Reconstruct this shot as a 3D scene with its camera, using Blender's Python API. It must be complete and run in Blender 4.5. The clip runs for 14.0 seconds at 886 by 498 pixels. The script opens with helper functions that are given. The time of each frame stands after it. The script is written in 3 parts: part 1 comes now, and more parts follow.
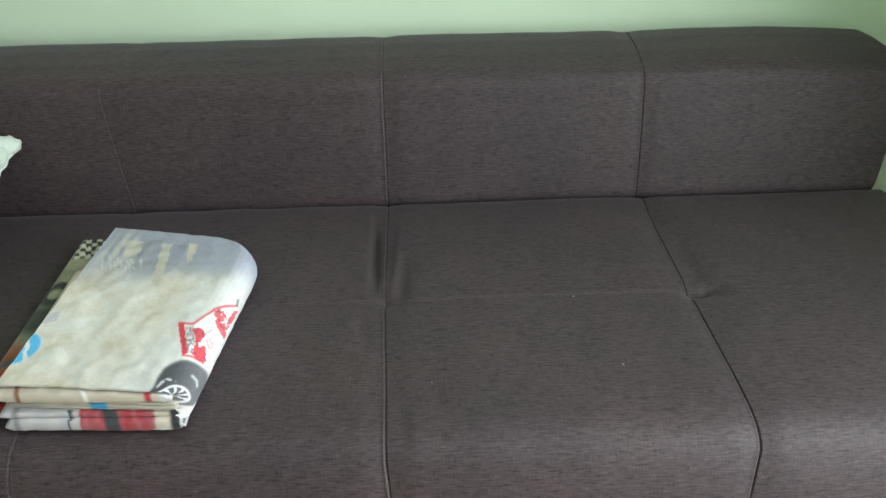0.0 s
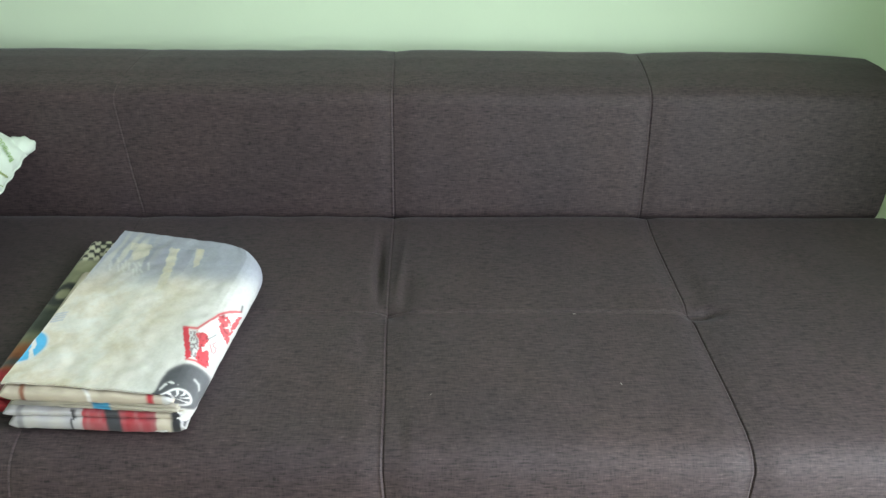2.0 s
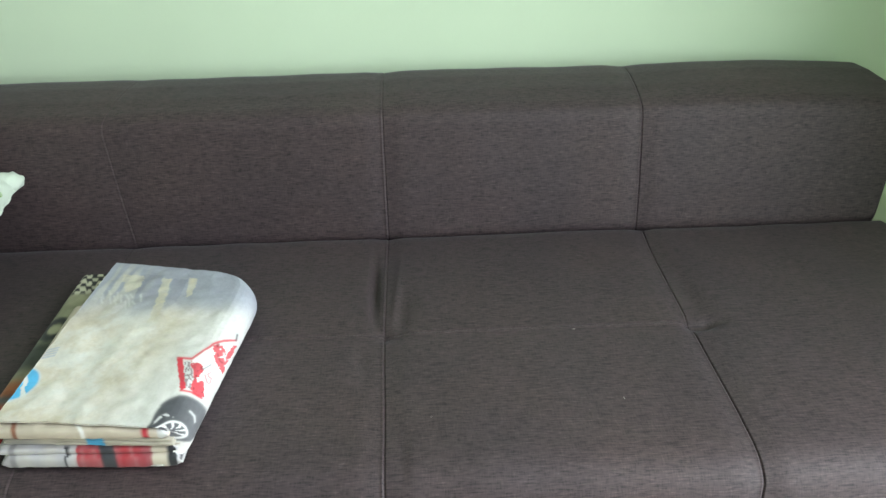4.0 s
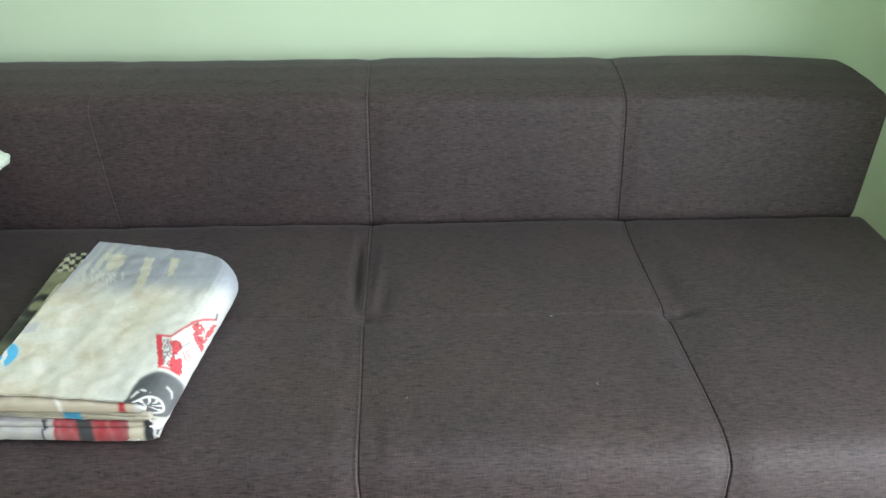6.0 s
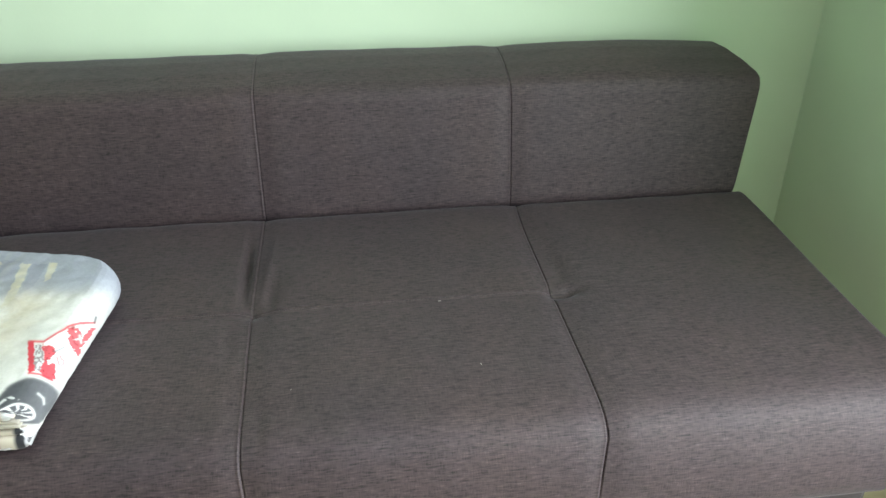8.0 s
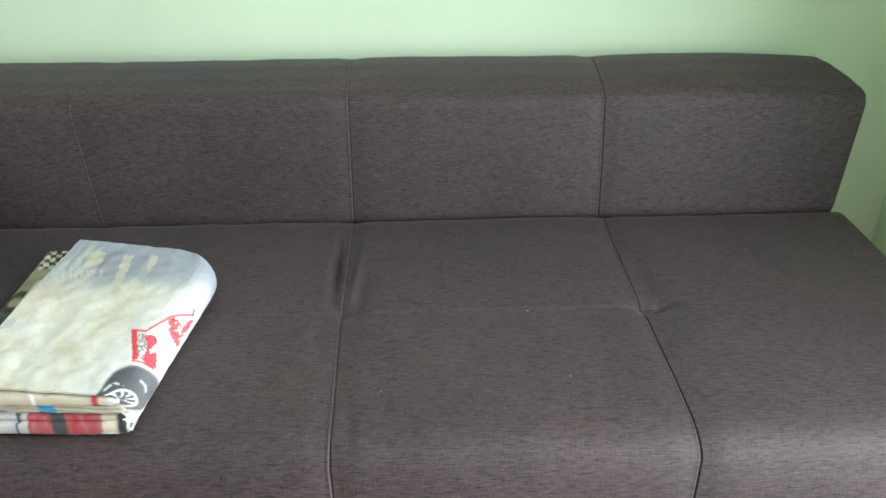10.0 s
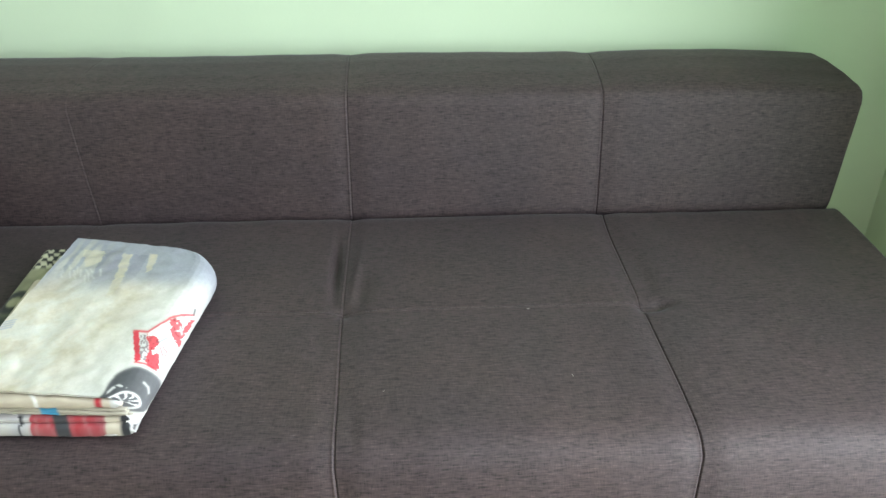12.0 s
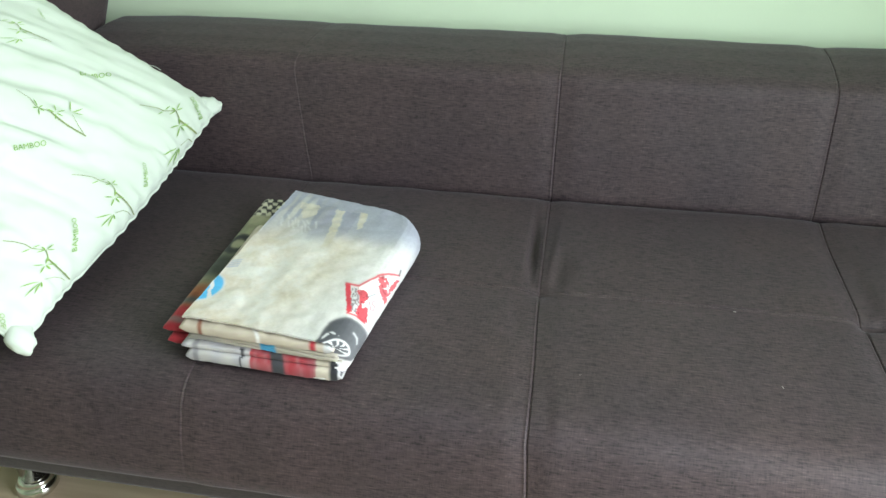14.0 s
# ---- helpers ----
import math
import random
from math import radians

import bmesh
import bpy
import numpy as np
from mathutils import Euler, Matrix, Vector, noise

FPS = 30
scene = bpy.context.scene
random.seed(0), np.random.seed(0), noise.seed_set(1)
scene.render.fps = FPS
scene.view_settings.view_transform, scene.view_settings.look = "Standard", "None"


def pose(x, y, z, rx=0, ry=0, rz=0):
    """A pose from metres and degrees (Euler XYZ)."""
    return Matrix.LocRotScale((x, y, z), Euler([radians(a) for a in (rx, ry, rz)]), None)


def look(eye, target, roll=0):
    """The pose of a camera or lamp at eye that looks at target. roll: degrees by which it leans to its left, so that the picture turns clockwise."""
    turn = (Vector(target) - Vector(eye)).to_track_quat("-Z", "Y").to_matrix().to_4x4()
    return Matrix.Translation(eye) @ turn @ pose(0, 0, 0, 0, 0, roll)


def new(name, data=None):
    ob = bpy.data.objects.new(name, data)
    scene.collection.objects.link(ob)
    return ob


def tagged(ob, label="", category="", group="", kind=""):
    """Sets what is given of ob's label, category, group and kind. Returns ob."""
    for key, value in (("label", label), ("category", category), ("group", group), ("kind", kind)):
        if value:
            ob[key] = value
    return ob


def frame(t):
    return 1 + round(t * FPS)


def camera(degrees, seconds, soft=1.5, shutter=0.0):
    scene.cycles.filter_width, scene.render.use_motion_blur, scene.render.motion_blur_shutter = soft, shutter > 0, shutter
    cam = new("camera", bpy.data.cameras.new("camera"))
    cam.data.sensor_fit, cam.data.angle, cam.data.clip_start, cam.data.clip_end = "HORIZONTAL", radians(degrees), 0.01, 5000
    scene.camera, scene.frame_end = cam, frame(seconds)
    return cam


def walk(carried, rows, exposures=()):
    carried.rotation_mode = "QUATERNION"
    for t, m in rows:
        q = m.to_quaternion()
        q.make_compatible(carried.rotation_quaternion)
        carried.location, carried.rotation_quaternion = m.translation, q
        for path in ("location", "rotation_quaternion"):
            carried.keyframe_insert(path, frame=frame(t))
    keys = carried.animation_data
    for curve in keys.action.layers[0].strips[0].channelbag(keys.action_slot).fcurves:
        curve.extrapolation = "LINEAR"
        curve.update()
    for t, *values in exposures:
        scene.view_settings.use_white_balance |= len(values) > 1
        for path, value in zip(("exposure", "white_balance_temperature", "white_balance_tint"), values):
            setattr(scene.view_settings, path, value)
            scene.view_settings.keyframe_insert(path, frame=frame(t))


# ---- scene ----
cam = camera(59.0, 14.0)
PATH = [
    (0, (0.058, -1.32, 1.12), (0.116, 0.385, 0.077), -0.9),
    (0.5, (0.06, -1.319, 1.123), (0.092, 0.397, 0.097), -1.6),
    (1, (0.064, -1.326, 1.13), (0.126, 0.402, 0.126), -1.6),
    (1.5, (0.059, -1.325, 1.126), (0.108, 0.399, 0.113), -1.5),
    (2, (0.061, -1.33, 1.129), (0.104, 0.392, 0.112), 0.8),
    (2.2, (0.057, -1.328, 1.125), (0.116, 0.394, 0.128), 0.6),
    (2.5, (0.051, -1.326, 1.12), (0.012, 0.397, 0.105), -2.4),
    (3, (0.068, -1.321, 1.126), (0.079, 0.418, 0.138), -3.3),
    (3.2, (0.065, -1.32, 1.125), (0.09, 0.433, 0.161), -2.4),
    (5.3, (0.067, -1.329, 1.118), (0.125, 0.412, 0.134), -1.0),
    (5.5, (0.075, -1.332, 1.119), (0.134, 0.41, 0.138), -1.0),
    (6, (0.085, -1.339, 1.115), (0.151, 0.401, 0.131), 0.1),
    (6.5, (0.111, -1.351, 1.118), (0.182, 0.398, 0.15), 0.3),
    (7, (0.147, -1.357, 1.109), (0.32, 0.371, 0.118), 1.2),
    (7.5, (0.161, -1.354, 1.112), (0.444, 0.349, 0.103), 1.4),
    (8, (0.165, -1.359, 1.108), (0.388, 0.363, 0.116), -0.1),
    (8.5, (0.133, -1.359, 1.115), (0.199, 0.397, 0.161), -1.2),
    (8.7, (0.126, -1.356, 1.113), (0.162, 0.397, 0.151), -0.5),
    (10.8, (0.121, -1.354, 1.105), (0.24, 0.385, 0.124), 1.3),
    (11, (0.114, -1.35, 1.112), (0.237, 0.376, 0.109), 2.1),
    (11.5, (0.119, -1.345, 1.113), (0.258, 0.378, 0.107), 1.4),
    (12, (0.105, -1.347, 1.118), (0.195, 0.385, 0.122), 0.1),
    (12.5, (0.084, -1.347, 1.118), (0.107, 0.379, 0.109), 0.9),
    (12.8, (0.067, -1.349, 1.109), (-0.082, 0.366, 0.137), 0.4),
    (13, (0.056, -1.35, 1.103), (-0.13, 0.358, 0.079), 0.0),
    (13.2, (0.04, -1.351, 1.104), (-0.174, 0.346, 0.014), 1.0),
    (13.5, (0.015, -1.353, 1.106), (-0.3, 0.329, 0.071), 0.0),
    (14, (0.027, -1.352, 1.105), (-0.269, 0.338, 0.078), 0.1),
]
EXPOSURE = [(0, -0.22), (0.5, -0.2), (1.5, -0.12), (3, -0.1), (5.5, -0.1), (6.5, -0.06), (7, -0.06), (7.5, 0.02), (8.5, 0.12), (11, 0.12), (12, 0.12), (13.5, 0.03), (14, 0.0)]
walk(cam, [(t, look(eye, target, roll)) for t, eye, target, roll in PATH], EXPOSURE)

# ---- light ----
world = bpy.data.worlds.new("world")
scene.world = world
world.use_nodes = True
wn = world.node_tree
sky = wn.nodes.new("ShaderNodeTexSky")
sky.sky_type = "NISHITA"
sky.sun_disc = False
sky.sun_elevation, sky.sun_rotation = radians(48), radians(200)
wn.links.new(sky.outputs[0], wn.nodes["Background"].inputs[0])
wn.nodes["Background"].inputs[1].default_value = 0.12

# room: back wall at y = 0.25, wall with the window at x = 1.2
X0, X1, Y0, Y1, TOP = -4.0, 1.205, -5.6, 0.25, 2.6
WY0, WY1, WZ0, WZ1 = -1.90, -0.80, 0.35, 2.3
lamp = bpy.data.lights.new("window_daylight", "AREA")
lamp.shape, lamp.size, lamp.size_y = "RECTANGLE", WY1 - WY0 - 0.04, WZ1 - WZ0 - 0.04
lamp.energy, lamp.color = 108, (0.885, 0.945, 1.0)
daylight = new("window_daylight", lamp)
daylight.matrix_world = look((X1 + 0.27, (WY0 + WY1) / 2, (WZ0 + WZ1) / 2), (X1 - 1, (WY0 + WY1) / 2, (WZ0 + WZ1) / 2))


# ---- materials ----
def nodes_of(name, rough=0.8):
    m = bpy.data.materials.new(name)
    m.use_nodes = True
    t = m.node_tree
    b = t.nodes["Principled BSDF"]
    b.inputs["Roughness"].default_value = rough
    return m, t, b


def noise_node(t, scale, detail=3.0, stretch=(1, 1, 1), turn=(0, 0, 0)):
    co = t.nodes.new("ShaderNodeTexCoord")
    mp = t.nodes.new("ShaderNodeMapping")
    mp.inputs["Scale"].default_value = stretch
    mp.inputs["Rotation"].default_value = turn
    n = t.nodes.new("ShaderNodeTexNoise")
    n.inputs["Scale"].default_value = scale
    n.inputs["Detail"].default_value = detail
    t.links.new(co.outputs["Object"], mp.inputs[0])
    t.links.new(mp.outputs[0], n.inputs["Vector"])
    return n.outputs["Fac"]


def ramp(t, fac, stops):
    r = t.nodes.new("ShaderNodeValToRGB")
    while len(r.color_ramp.elements) < len(stops):
        r.color_ramp.elements.new(0.5)
    for e, (p, c) in zip(r.color_ramp.elements, stops):
        e.position, e.color = p, (*c, 1)
    t.links.new(fac, r.inputs[0])
    return r.outputs[0]


def mixed(t, a, b, fac, mode="MIX"):
    m = t.nodes.new("ShaderNodeMix")
    m.data_type, m.blend_type = "RGBA", mode
    for k, v in ((0, fac), (6, a), (7, b)):
        if isinstance(v, bpy.types.NodeSocket):
            t.links.new(v, m.inputs[k])
        else:
            m.inputs[k].default_value = v if k == 0 else (*v, 1)
    return m.outputs[2]


def maths(t, op, a, b=0.0):
    m = t.nodes.new("ShaderNodeMath")
    m.operation = op
    for k, v in ((0, a), (1, b)):
        if isinstance(v, bpy.types.NodeSocket):
            t.links.new(v, m.inputs[k])
        else:
            m.inputs[k].default_value = v
    return m.outputs[0]


def bump(t, b, height, strength, distance):
    n = t.nodes.new("ShaderNodeBump")
    n.inputs["Strength"].default_value, n.inputs["Distance"].default_value = strength, distance
    t.links.new(height, n.inputs["Height"])
    t.links.new(n.outputs[0], b.inputs["Normal"])


def fabric_material(name, dark, light):
    """Melange weave: short sideways slubs, fine threads both ways, a slow drift of tone."""
    m, t, b = nodes_of(name, 0.67)
    slub = noise_node(t, 1.0, 2.0, (66, 560, 560))
    warp = noise_node(t, 1.0, 1.0, (560, 110, 110))
    drift = noise_node(t, 5.0, 4.0)
    weave = maths(t, "ADD", maths(t, "MULTIPLY", slub, 0.70), maths(t, "MULTIPLY", warp, 0.30))
    tone = ramp(t, weave, [(0.34, dark), (0.46, tuple(0.55 * p + 0.45 * q for p, q in zip(dark, light))), (0.58, tuple(0.4 * p + 0.6 * q for p, q in zip(dark, light))), (0.72, tuple(1.05 * q for q in light))])
    worn = ramp(t, drift, [(0.3, (0.86, 0.86, 0.9)), (0.7, (1.1, 1.05, 1.0))])
    dashes = ramp(t, noise_node(t, 1.0, 0.0, (75, 400, 400)), [(0.26, (0.62, 0.62, 0.65)), (0.37, (1.0, 1.0, 1.0)), (0.68, (1.0, 1.0, 1.0)), (0.78, (1.15, 1.2, 1.25))])
    t.links.new(mixed(t, mixed(t, tone, worn, 1.0, "MULTIPLY"), dashes, 1.0, "MULTIPLY"), b.inputs["Base Color"])
    b.inputs["Sheen Weight"].default_value = 0.12
    b.inputs["Sheen Roughness"].default_value = 0.4
    b.inputs["Sheen Tint"].default_value = (0.8, 0.82, 0.95, 1)
    b.inputs["Specular IOR Level"].default_value = 0.48
    bump(t, b, weave, 0.36, 0.0014)
    return m


FABRIC = fabric_material("melange_upholstery", (0.0122, 0.0083, 0.0094), (0.0800, 0.0540, 0.0590))
BASE_CLOTH = fabric_material("base_cloth", (0.022, 0.019, 0.02), (0.05, 0.042, 0.042))


def paint_material(name, colour, spread=0.05):
    m, t, b = nodes_of(name, 0.72)
    big, fine = noise_node(t, 1.6, 4.0), noise_node(t, 190.0, 3.0)
    lo, hi = [tuple(c * k for c in colour) for k in (1 - spread, 1 + spread)]
    t.links.new(ramp(t, big, [(0.3, lo), (0.7, hi)]), b.inputs["Base Color"])
    b.inputs["Specular IOR Level"].default_value = 0.3
    bump(t, b, fine, 0.12, 0.0012)
    return m


WALL = paint_material("pale_green_wall_paint", (0.61, 0.735, 0.56))
CEILING = paint_material("white_ceiling_paint", (0.78, 0.79, 0.76), 0.02)
WHITE = paint_material("white_frame_paint", (0.8, 0.8, 0.78), 0.02)


def wood_material(name, dark, light, rough):
    m, t, b = nodes_of(name, rough)
    info = t.nodes.new("ShaderNodeObjectInfo")
    grain = noise_node(t, 1.0, 5.0, (3, 46, 46))
    tone = ramp(t, grain, [(0.25, dark), (0.75, light)])
    k = maths(t, "ADD", maths(t, "MULTIPLY", info.outputs["Random"], 0.22), 0.89)
    comb = t.nodes.new("ShaderNodeCombineColor")
    for i in range(3):
        t.links.new(k, comb.inputs[i])
    t.links.new(mixed(t, tone, comb.outputs[0], 1.0, "MULTIPLY"), b.inputs["Base Color"])
    bump(t, b, grain, 0.1, 0.0008)
    return m


PLANK = wood_material("pale_oak_laminate", (0.50, 0.39, 0.27), (0.68, 0.55, 0.41), 0.42)
SKIRTING = wood_material("brown_skirting_wood", (0.17, 0.09, 0.035), (0.27, 0.15, 0.06), 0.5)

CHROME, ct, cb = nodes_of("chrome", 0.12)
cb.inputs["Metallic"].default_value = 1.0
ct.links.new(ramp(ct, noise_node(ct, 60.0), [(0.3, (0.62, 0.62, 0.60)), (0.7, (0.78, 0.78, 0.76))]), cb.inputs["Base Color"])
RUBBER, rt, rb = nodes_of("black_rubber", 0.7)
rt.links.new(ramp(rt, noise_node(rt, 80.0), [(0.3, (0.015, 0.015, 0.015)), (0.7, (0.03, 0.03, 0.03))]), rb.inputs["Base Color"])


def printed_material(name, rough=0.85):
    """Cotton whose dyed print is held in the mesh's colours, with a fine weave."""
    m, t, b = nodes_of(name, rough)
    col = t.nodes.new("ShaderNodeVertexColor")
    col.layer_name = "dye"
    weave = noise_node(t, 900.0, 2.0)
    faded = ramp(t, noise_node(t, 35.0, 4.0), [(0.3, (0.93, 0.92, 0.90)), (0.7, (1.0, 1.0, 1.0))])
    t.links.new(mixed(t, col.outputs["Color"], faded, 1.0, "MULTIPLY"), b.inputs["Base Color"])
    b.inputs["Sheen Weight"].default_value = 0.1
    b.inputs["Specular IOR Level"].default_value = 0.2
    bump(t, b, weave, 0.2, 0.0006)
    return m


PRINT = printed_material("printed_cotton")
PILLOW, pt, pb = nodes_of("white_cotton_ticking", 0.9)
pt.links.new(ramp(pt, noise_node(pt, 12.0, 4.0), [(0.3, (0.53, 0.60, 0.52)), (0.7, (0.57, 0.64, 0.565))]), pb.inputs["Base Color"])
pb.inputs["Specular IOR Level"].default_value = 0.15
bump(pt, pb, noise_node(pt, 700.0, 2.0), 0.15, 0.0006)
GREEN_INK, gt, gb = nodes_of("green_ink", 0.9)
gt.links.new(ramp(gt, noise_node(gt, 90.0, 3.0), [(0.3, (0.14, 0.30, 0.05)), (0.7, (0.30, 0.48, 0.13))]), gb.inputs["Base Color"])
OLIVE_INK, ot, obs = nodes_of("olive_ink", 0.9)
ot.links.new(ramp(ot, noise_node(ot, 90.0, 3.0), [(0.3, (0.15, 0.20, 0.07)), (0.7, (0.28, 0.34, 0.15))]), obs.inputs["Base Color"])
LINT, lt, lb = nodes_of("white_lint", 0.9)
lt.links.new(ramp(lt, noise_node(lt, 400.0), [(0.3, (0.26, 0.24, 0.22)), (0.7, (0.4, 0.38, 0.35))]), lb.inputs["Base Color"])
GLASS, glt, glb = nodes_of("window_glass", 0.02)
glb.inputs["Transmission Weight"].default_value = 1.0


# ---- mesh helpers ----
def mesh_of(name, verts, faces, material, smooth=True):
    me = bpy.data.meshes.new(name)
    me.from_pydata([tuple(map(float, v)) for v in verts], [], [tuple(map(int, f)) for f in faces])
    me.materials.append(material)
    me.polygons.foreach_set("use_smooth", [smooth] * len(me.polygons))
    me.update()
    return me


def thing(name, base, label, category, group="", kind=""):
    ob = new(name)
    ob.location = base
    ob.empty_display_size = 0.05
    return tagged(ob, label, category, group, kind)


def part(name, verts, faces, material, parent, label="", smooth=True):
    """One mesh object under a thing; its corners are given in the world."""
    off = np.array(parent.matrix_basis.translation) if parent.parent is None else np.array(parent.parent.matrix_basis.translation)
    ob = new(name, mesh_of(name, np.asarray(verts, float) - off, faces, material, smooth))
    ob.parent = parent
    return tagged(ob, label)


def grid_faces(nu, nv, start=0, flip=False):
    i, j = np.meshgrid(np.arange(nu - 1), np.arange(nv - 1), indexing="ij")
    a = (start + i * nv + j).ravel()
    q = np.stack([a, a + 1, a + nv + 1, a + nv], 1)
    return (q[:, ::-1] if flip else q).tolist()


def box_mesh(lo, hi, bevel=0.004):
    bm = bmesh.new()
    bmesh.ops.create_cube(bm, size=1)
    for v in bm.verts:
        v.co = Vector([lo[k] + (v.co[k] + 0.5) * (hi[k] - lo[k]) for k in range(3)])
    if bevel:
        bmesh.ops.bevel(bm, geom=list(bm.edges), offset=bevel, segments=2, affect="EDGES", profile=0.5)
    bm.verts.index_update()
    out = [tuple(v.co) for v in bm.verts], [[v.index for v in f.verts] for f in bm.faces]
    bm.free()
    return out


def lathe(profile, centre, seg=40):
    """Turned solid from (radius, height) pairs."""
    verts, n = [], len(profile)
    for k in range(seg):
        a = 2 * math.pi * k / seg
        verts += [(centre[0] + r * math.cos(a), centre[1] + r * math.sin(a), centre[2] + z) for r, z in profile]
    faces = [(k * n + j, ((k + 1) % seg) * n + j, ((k + 1) % seg) * n + j + 1, k * n + j + 1) for k in range(seg) for j in range(n - 1)]
    return verts, faces


def tube(points, radius, seg=6):
    verts, faces = [], []
    pts = [Vector(p) for p in points]
    for i, p in enumerate(pts):
        d = (pts[min(i + 1, len(pts) - 1)] - pts[max(i - 1, 0)]).normalized()
        q = d.to_track_quat("Z", "Y")
        for k in range(seg):
            a = 2 * math.pi * k / seg
            verts.append(p + q @ Vector((radius * math.cos(a), radius * math.sin(a), 0)))
    for i in range(len(pts) - 1):
        for k in range(seg):
            a, b = i * seg + k, i * seg + (k + 1) % seg
            faces.append((a, b, b + seg, a + seg))
    return verts, faces


def waves(x, y, seed, scale):
    """Smooth cheap noise from a few random sines, about -1 to 1."""
    r = np.random.RandomState(seed)
    out = 0
    for k in range(7):
        a, p = r.uniform(0, 2 * math.pi, 2)
        f = scale * r.uniform(0.5, 1.6)
        out = out + np.sin(f * (np.cos(a) * x + np.sin(a) * y) + p)
    return out / 4.0


def cloudy(x, y, seed, cell):
    """Value noise on a lattice of that cell size, about -1 to 1."""
    table = np.random.RandomState(seed).uniform(-1, 1, (128, 128))
    u, v = np.asarray(x) / cell, np.asarray(y) / cell
    i, j = np.floor(u).astype(int), np.floor(v).astype(int)
    f, g = u - i, v - j
    f, g = f * f * (3 - 2 * f), g * g * (3 - 2 * g)
    a, b = table[i % 128, j % 128], table[(i + 1) % 128, j % 128]
    c, d = table[i % 128, (j + 1) % 128], table[(i + 1) % 128, (j + 1) % 128]
    return (a * (1 - f) + b * f) * (1 - g) + (c * (1 - f) + d * f) * g


def bell(x, width):
    return np.exp(-((x / width) ** 2))


# ---- the room ----
def slab(name, lo, hi, material, label, category="wall"):
    v, f = box_mesh(lo, hi, 0)
    ob = new(name, mesh_of(name, v, f, material, False))
    return tagged(ob, label, category, kind="structure")


T = 0.2
slab("wall_north", (X0 - T, Y1, 0), (X1 + 0.35, Y1 + T, TOP), WALL, "pale green painted wall behind the sofa")
slab("wall_south", (X0 - T, Y0 - T, 0), (X1 + 0.35, Y0, TOP), WALL, "pale green painted wall facing the sofa")
slab("wall_west", (X0 - T, Y0, 0), (X0, Y1, TOP), WALL, "pale green painted side wall")
slab("ceiling", (X0 - T, Y0 - T, TOP), (X1 + T, Y1 + T, TOP + T), CEILING, "plain white ceiling", "ceiling")
slab("floor", (X0 - T, Y0 - T, -0.16), (X1 + T, Y1 + T, -0.008), SKIRTING, "pale oak laminate floor", "floor")


def window_wall():
    verts, faces = [], []
    for lo, hi in (((X1, Y0, 0), (X1 + 0.35, WY0, TOP)), ((X1, WY1, 0), (X1 + 0.35, Y1, TOP)),
                   ((X1, WY0, 0), (X1 + 0.35, WY1, WZ0)), ((X1, WY0, WZ1), (X1 + 0.35, WY1, TOP))):
        v, f = box_mesh(lo, hi, 0)
        faces += [[k + len(verts) for k in q] for q in f]
        verts += v
    ob = new("wall_east", mesh_of("wall_east", verts, faces, WALL, False))
    tagged(ob, "pale green painted wall with the window", "wall", kind="structure")
    win = thing("window_1", (X1 + 0.29, (WY0 + WY1) / 2, WZ0), "tall white framed window letting in daylight", "window", kind="structure")
    mid = (WY0 + WY1) / 2
    for n, (a, b, c, d) in enumerate(((WY0, WY0 + 0.05, WZ0, WZ1), (WY1 - 0.05, WY1, WZ0, WZ1),
                                      (WY0 + 0.05, WY1 - 0.05, WZ0, WZ0 + 0.05), (WY0 + 0.05, WY1 - 0.05, WZ1 - 0.05, WZ1))):
        part("window_frame", *box_mesh((X1 + 0.28, a, c), (X1 + 0.34, b, d), 0.004), WHITE, win, smooth=False)


window_wall()


def skirting(name, lo, hi):
    v, f = box_mesh(lo, hi, 0.005)
    tagged(new(name, mesh_of(name, v, f, SKIRTING, False)), "brown wooden skirting board along the wall", "skirting board", kind="structure")


skirting("baseboard_1", (X0, Y1 - 0.016, 0), (X1, Y1, 0.06))
skirting("baseboard_2", (X1 - 0.016, Y0, 0), (X1, Y1 - 0.018, 0.06))

# ---- the sofa ----
SEAT = 0.42
SEAMS = (-0.475, 0.0, 0.475)
sofa = thing("sofa", (0, -0.25, 0), "dark brown-grey melange fabric sofa bed against the wall", "sofa")


def samples(lo, hi, step, dense, fine, reach):
    """Even steps with finer ones round the dense places."""
    xs = list(np.arange(lo, hi, step)) + [hi]
    for d in dense:
        xs += list(np.arange(max(lo, d - reach), min(hi, d + reach), fine))
    xs = np.unique(np.round(xs, 5))
    return xs[np.r_[True, np.diff(xs) > fine * 0.4]]


def along(profile, dense=()):
    """Points, normals and half lengths at even arc lengths of a (y, z, half length) profile smoothed a little."""
    p = np.array(profile, float)
    s = np.r_[0, np.cumsum(np.hypot(*np.diff(p[:, :2], axis=0).T))]
    t = samples(0, s[-1], 0.006, dense, 0.0015, 0.012)
    fine = np.linspace(0, s[-1], 800)
    cols = []
    for c in p.T:
        v = np.interp(fine, s, c)
        k = np.ones(9) / 9
        v = np.convolve(np.pad(v, 4, mode="edge"), k, "valid")
        cols.append(np.interp(t, fine, v))
    y, z, half = cols
    dy, dz = np.gradient(y, t), np.gradient(z, t)
    n = np.stack([dz, -dy], 1)
    n /= np.linalg.norm(n, axis=1)[:, None]
    return t, y, z, half, n


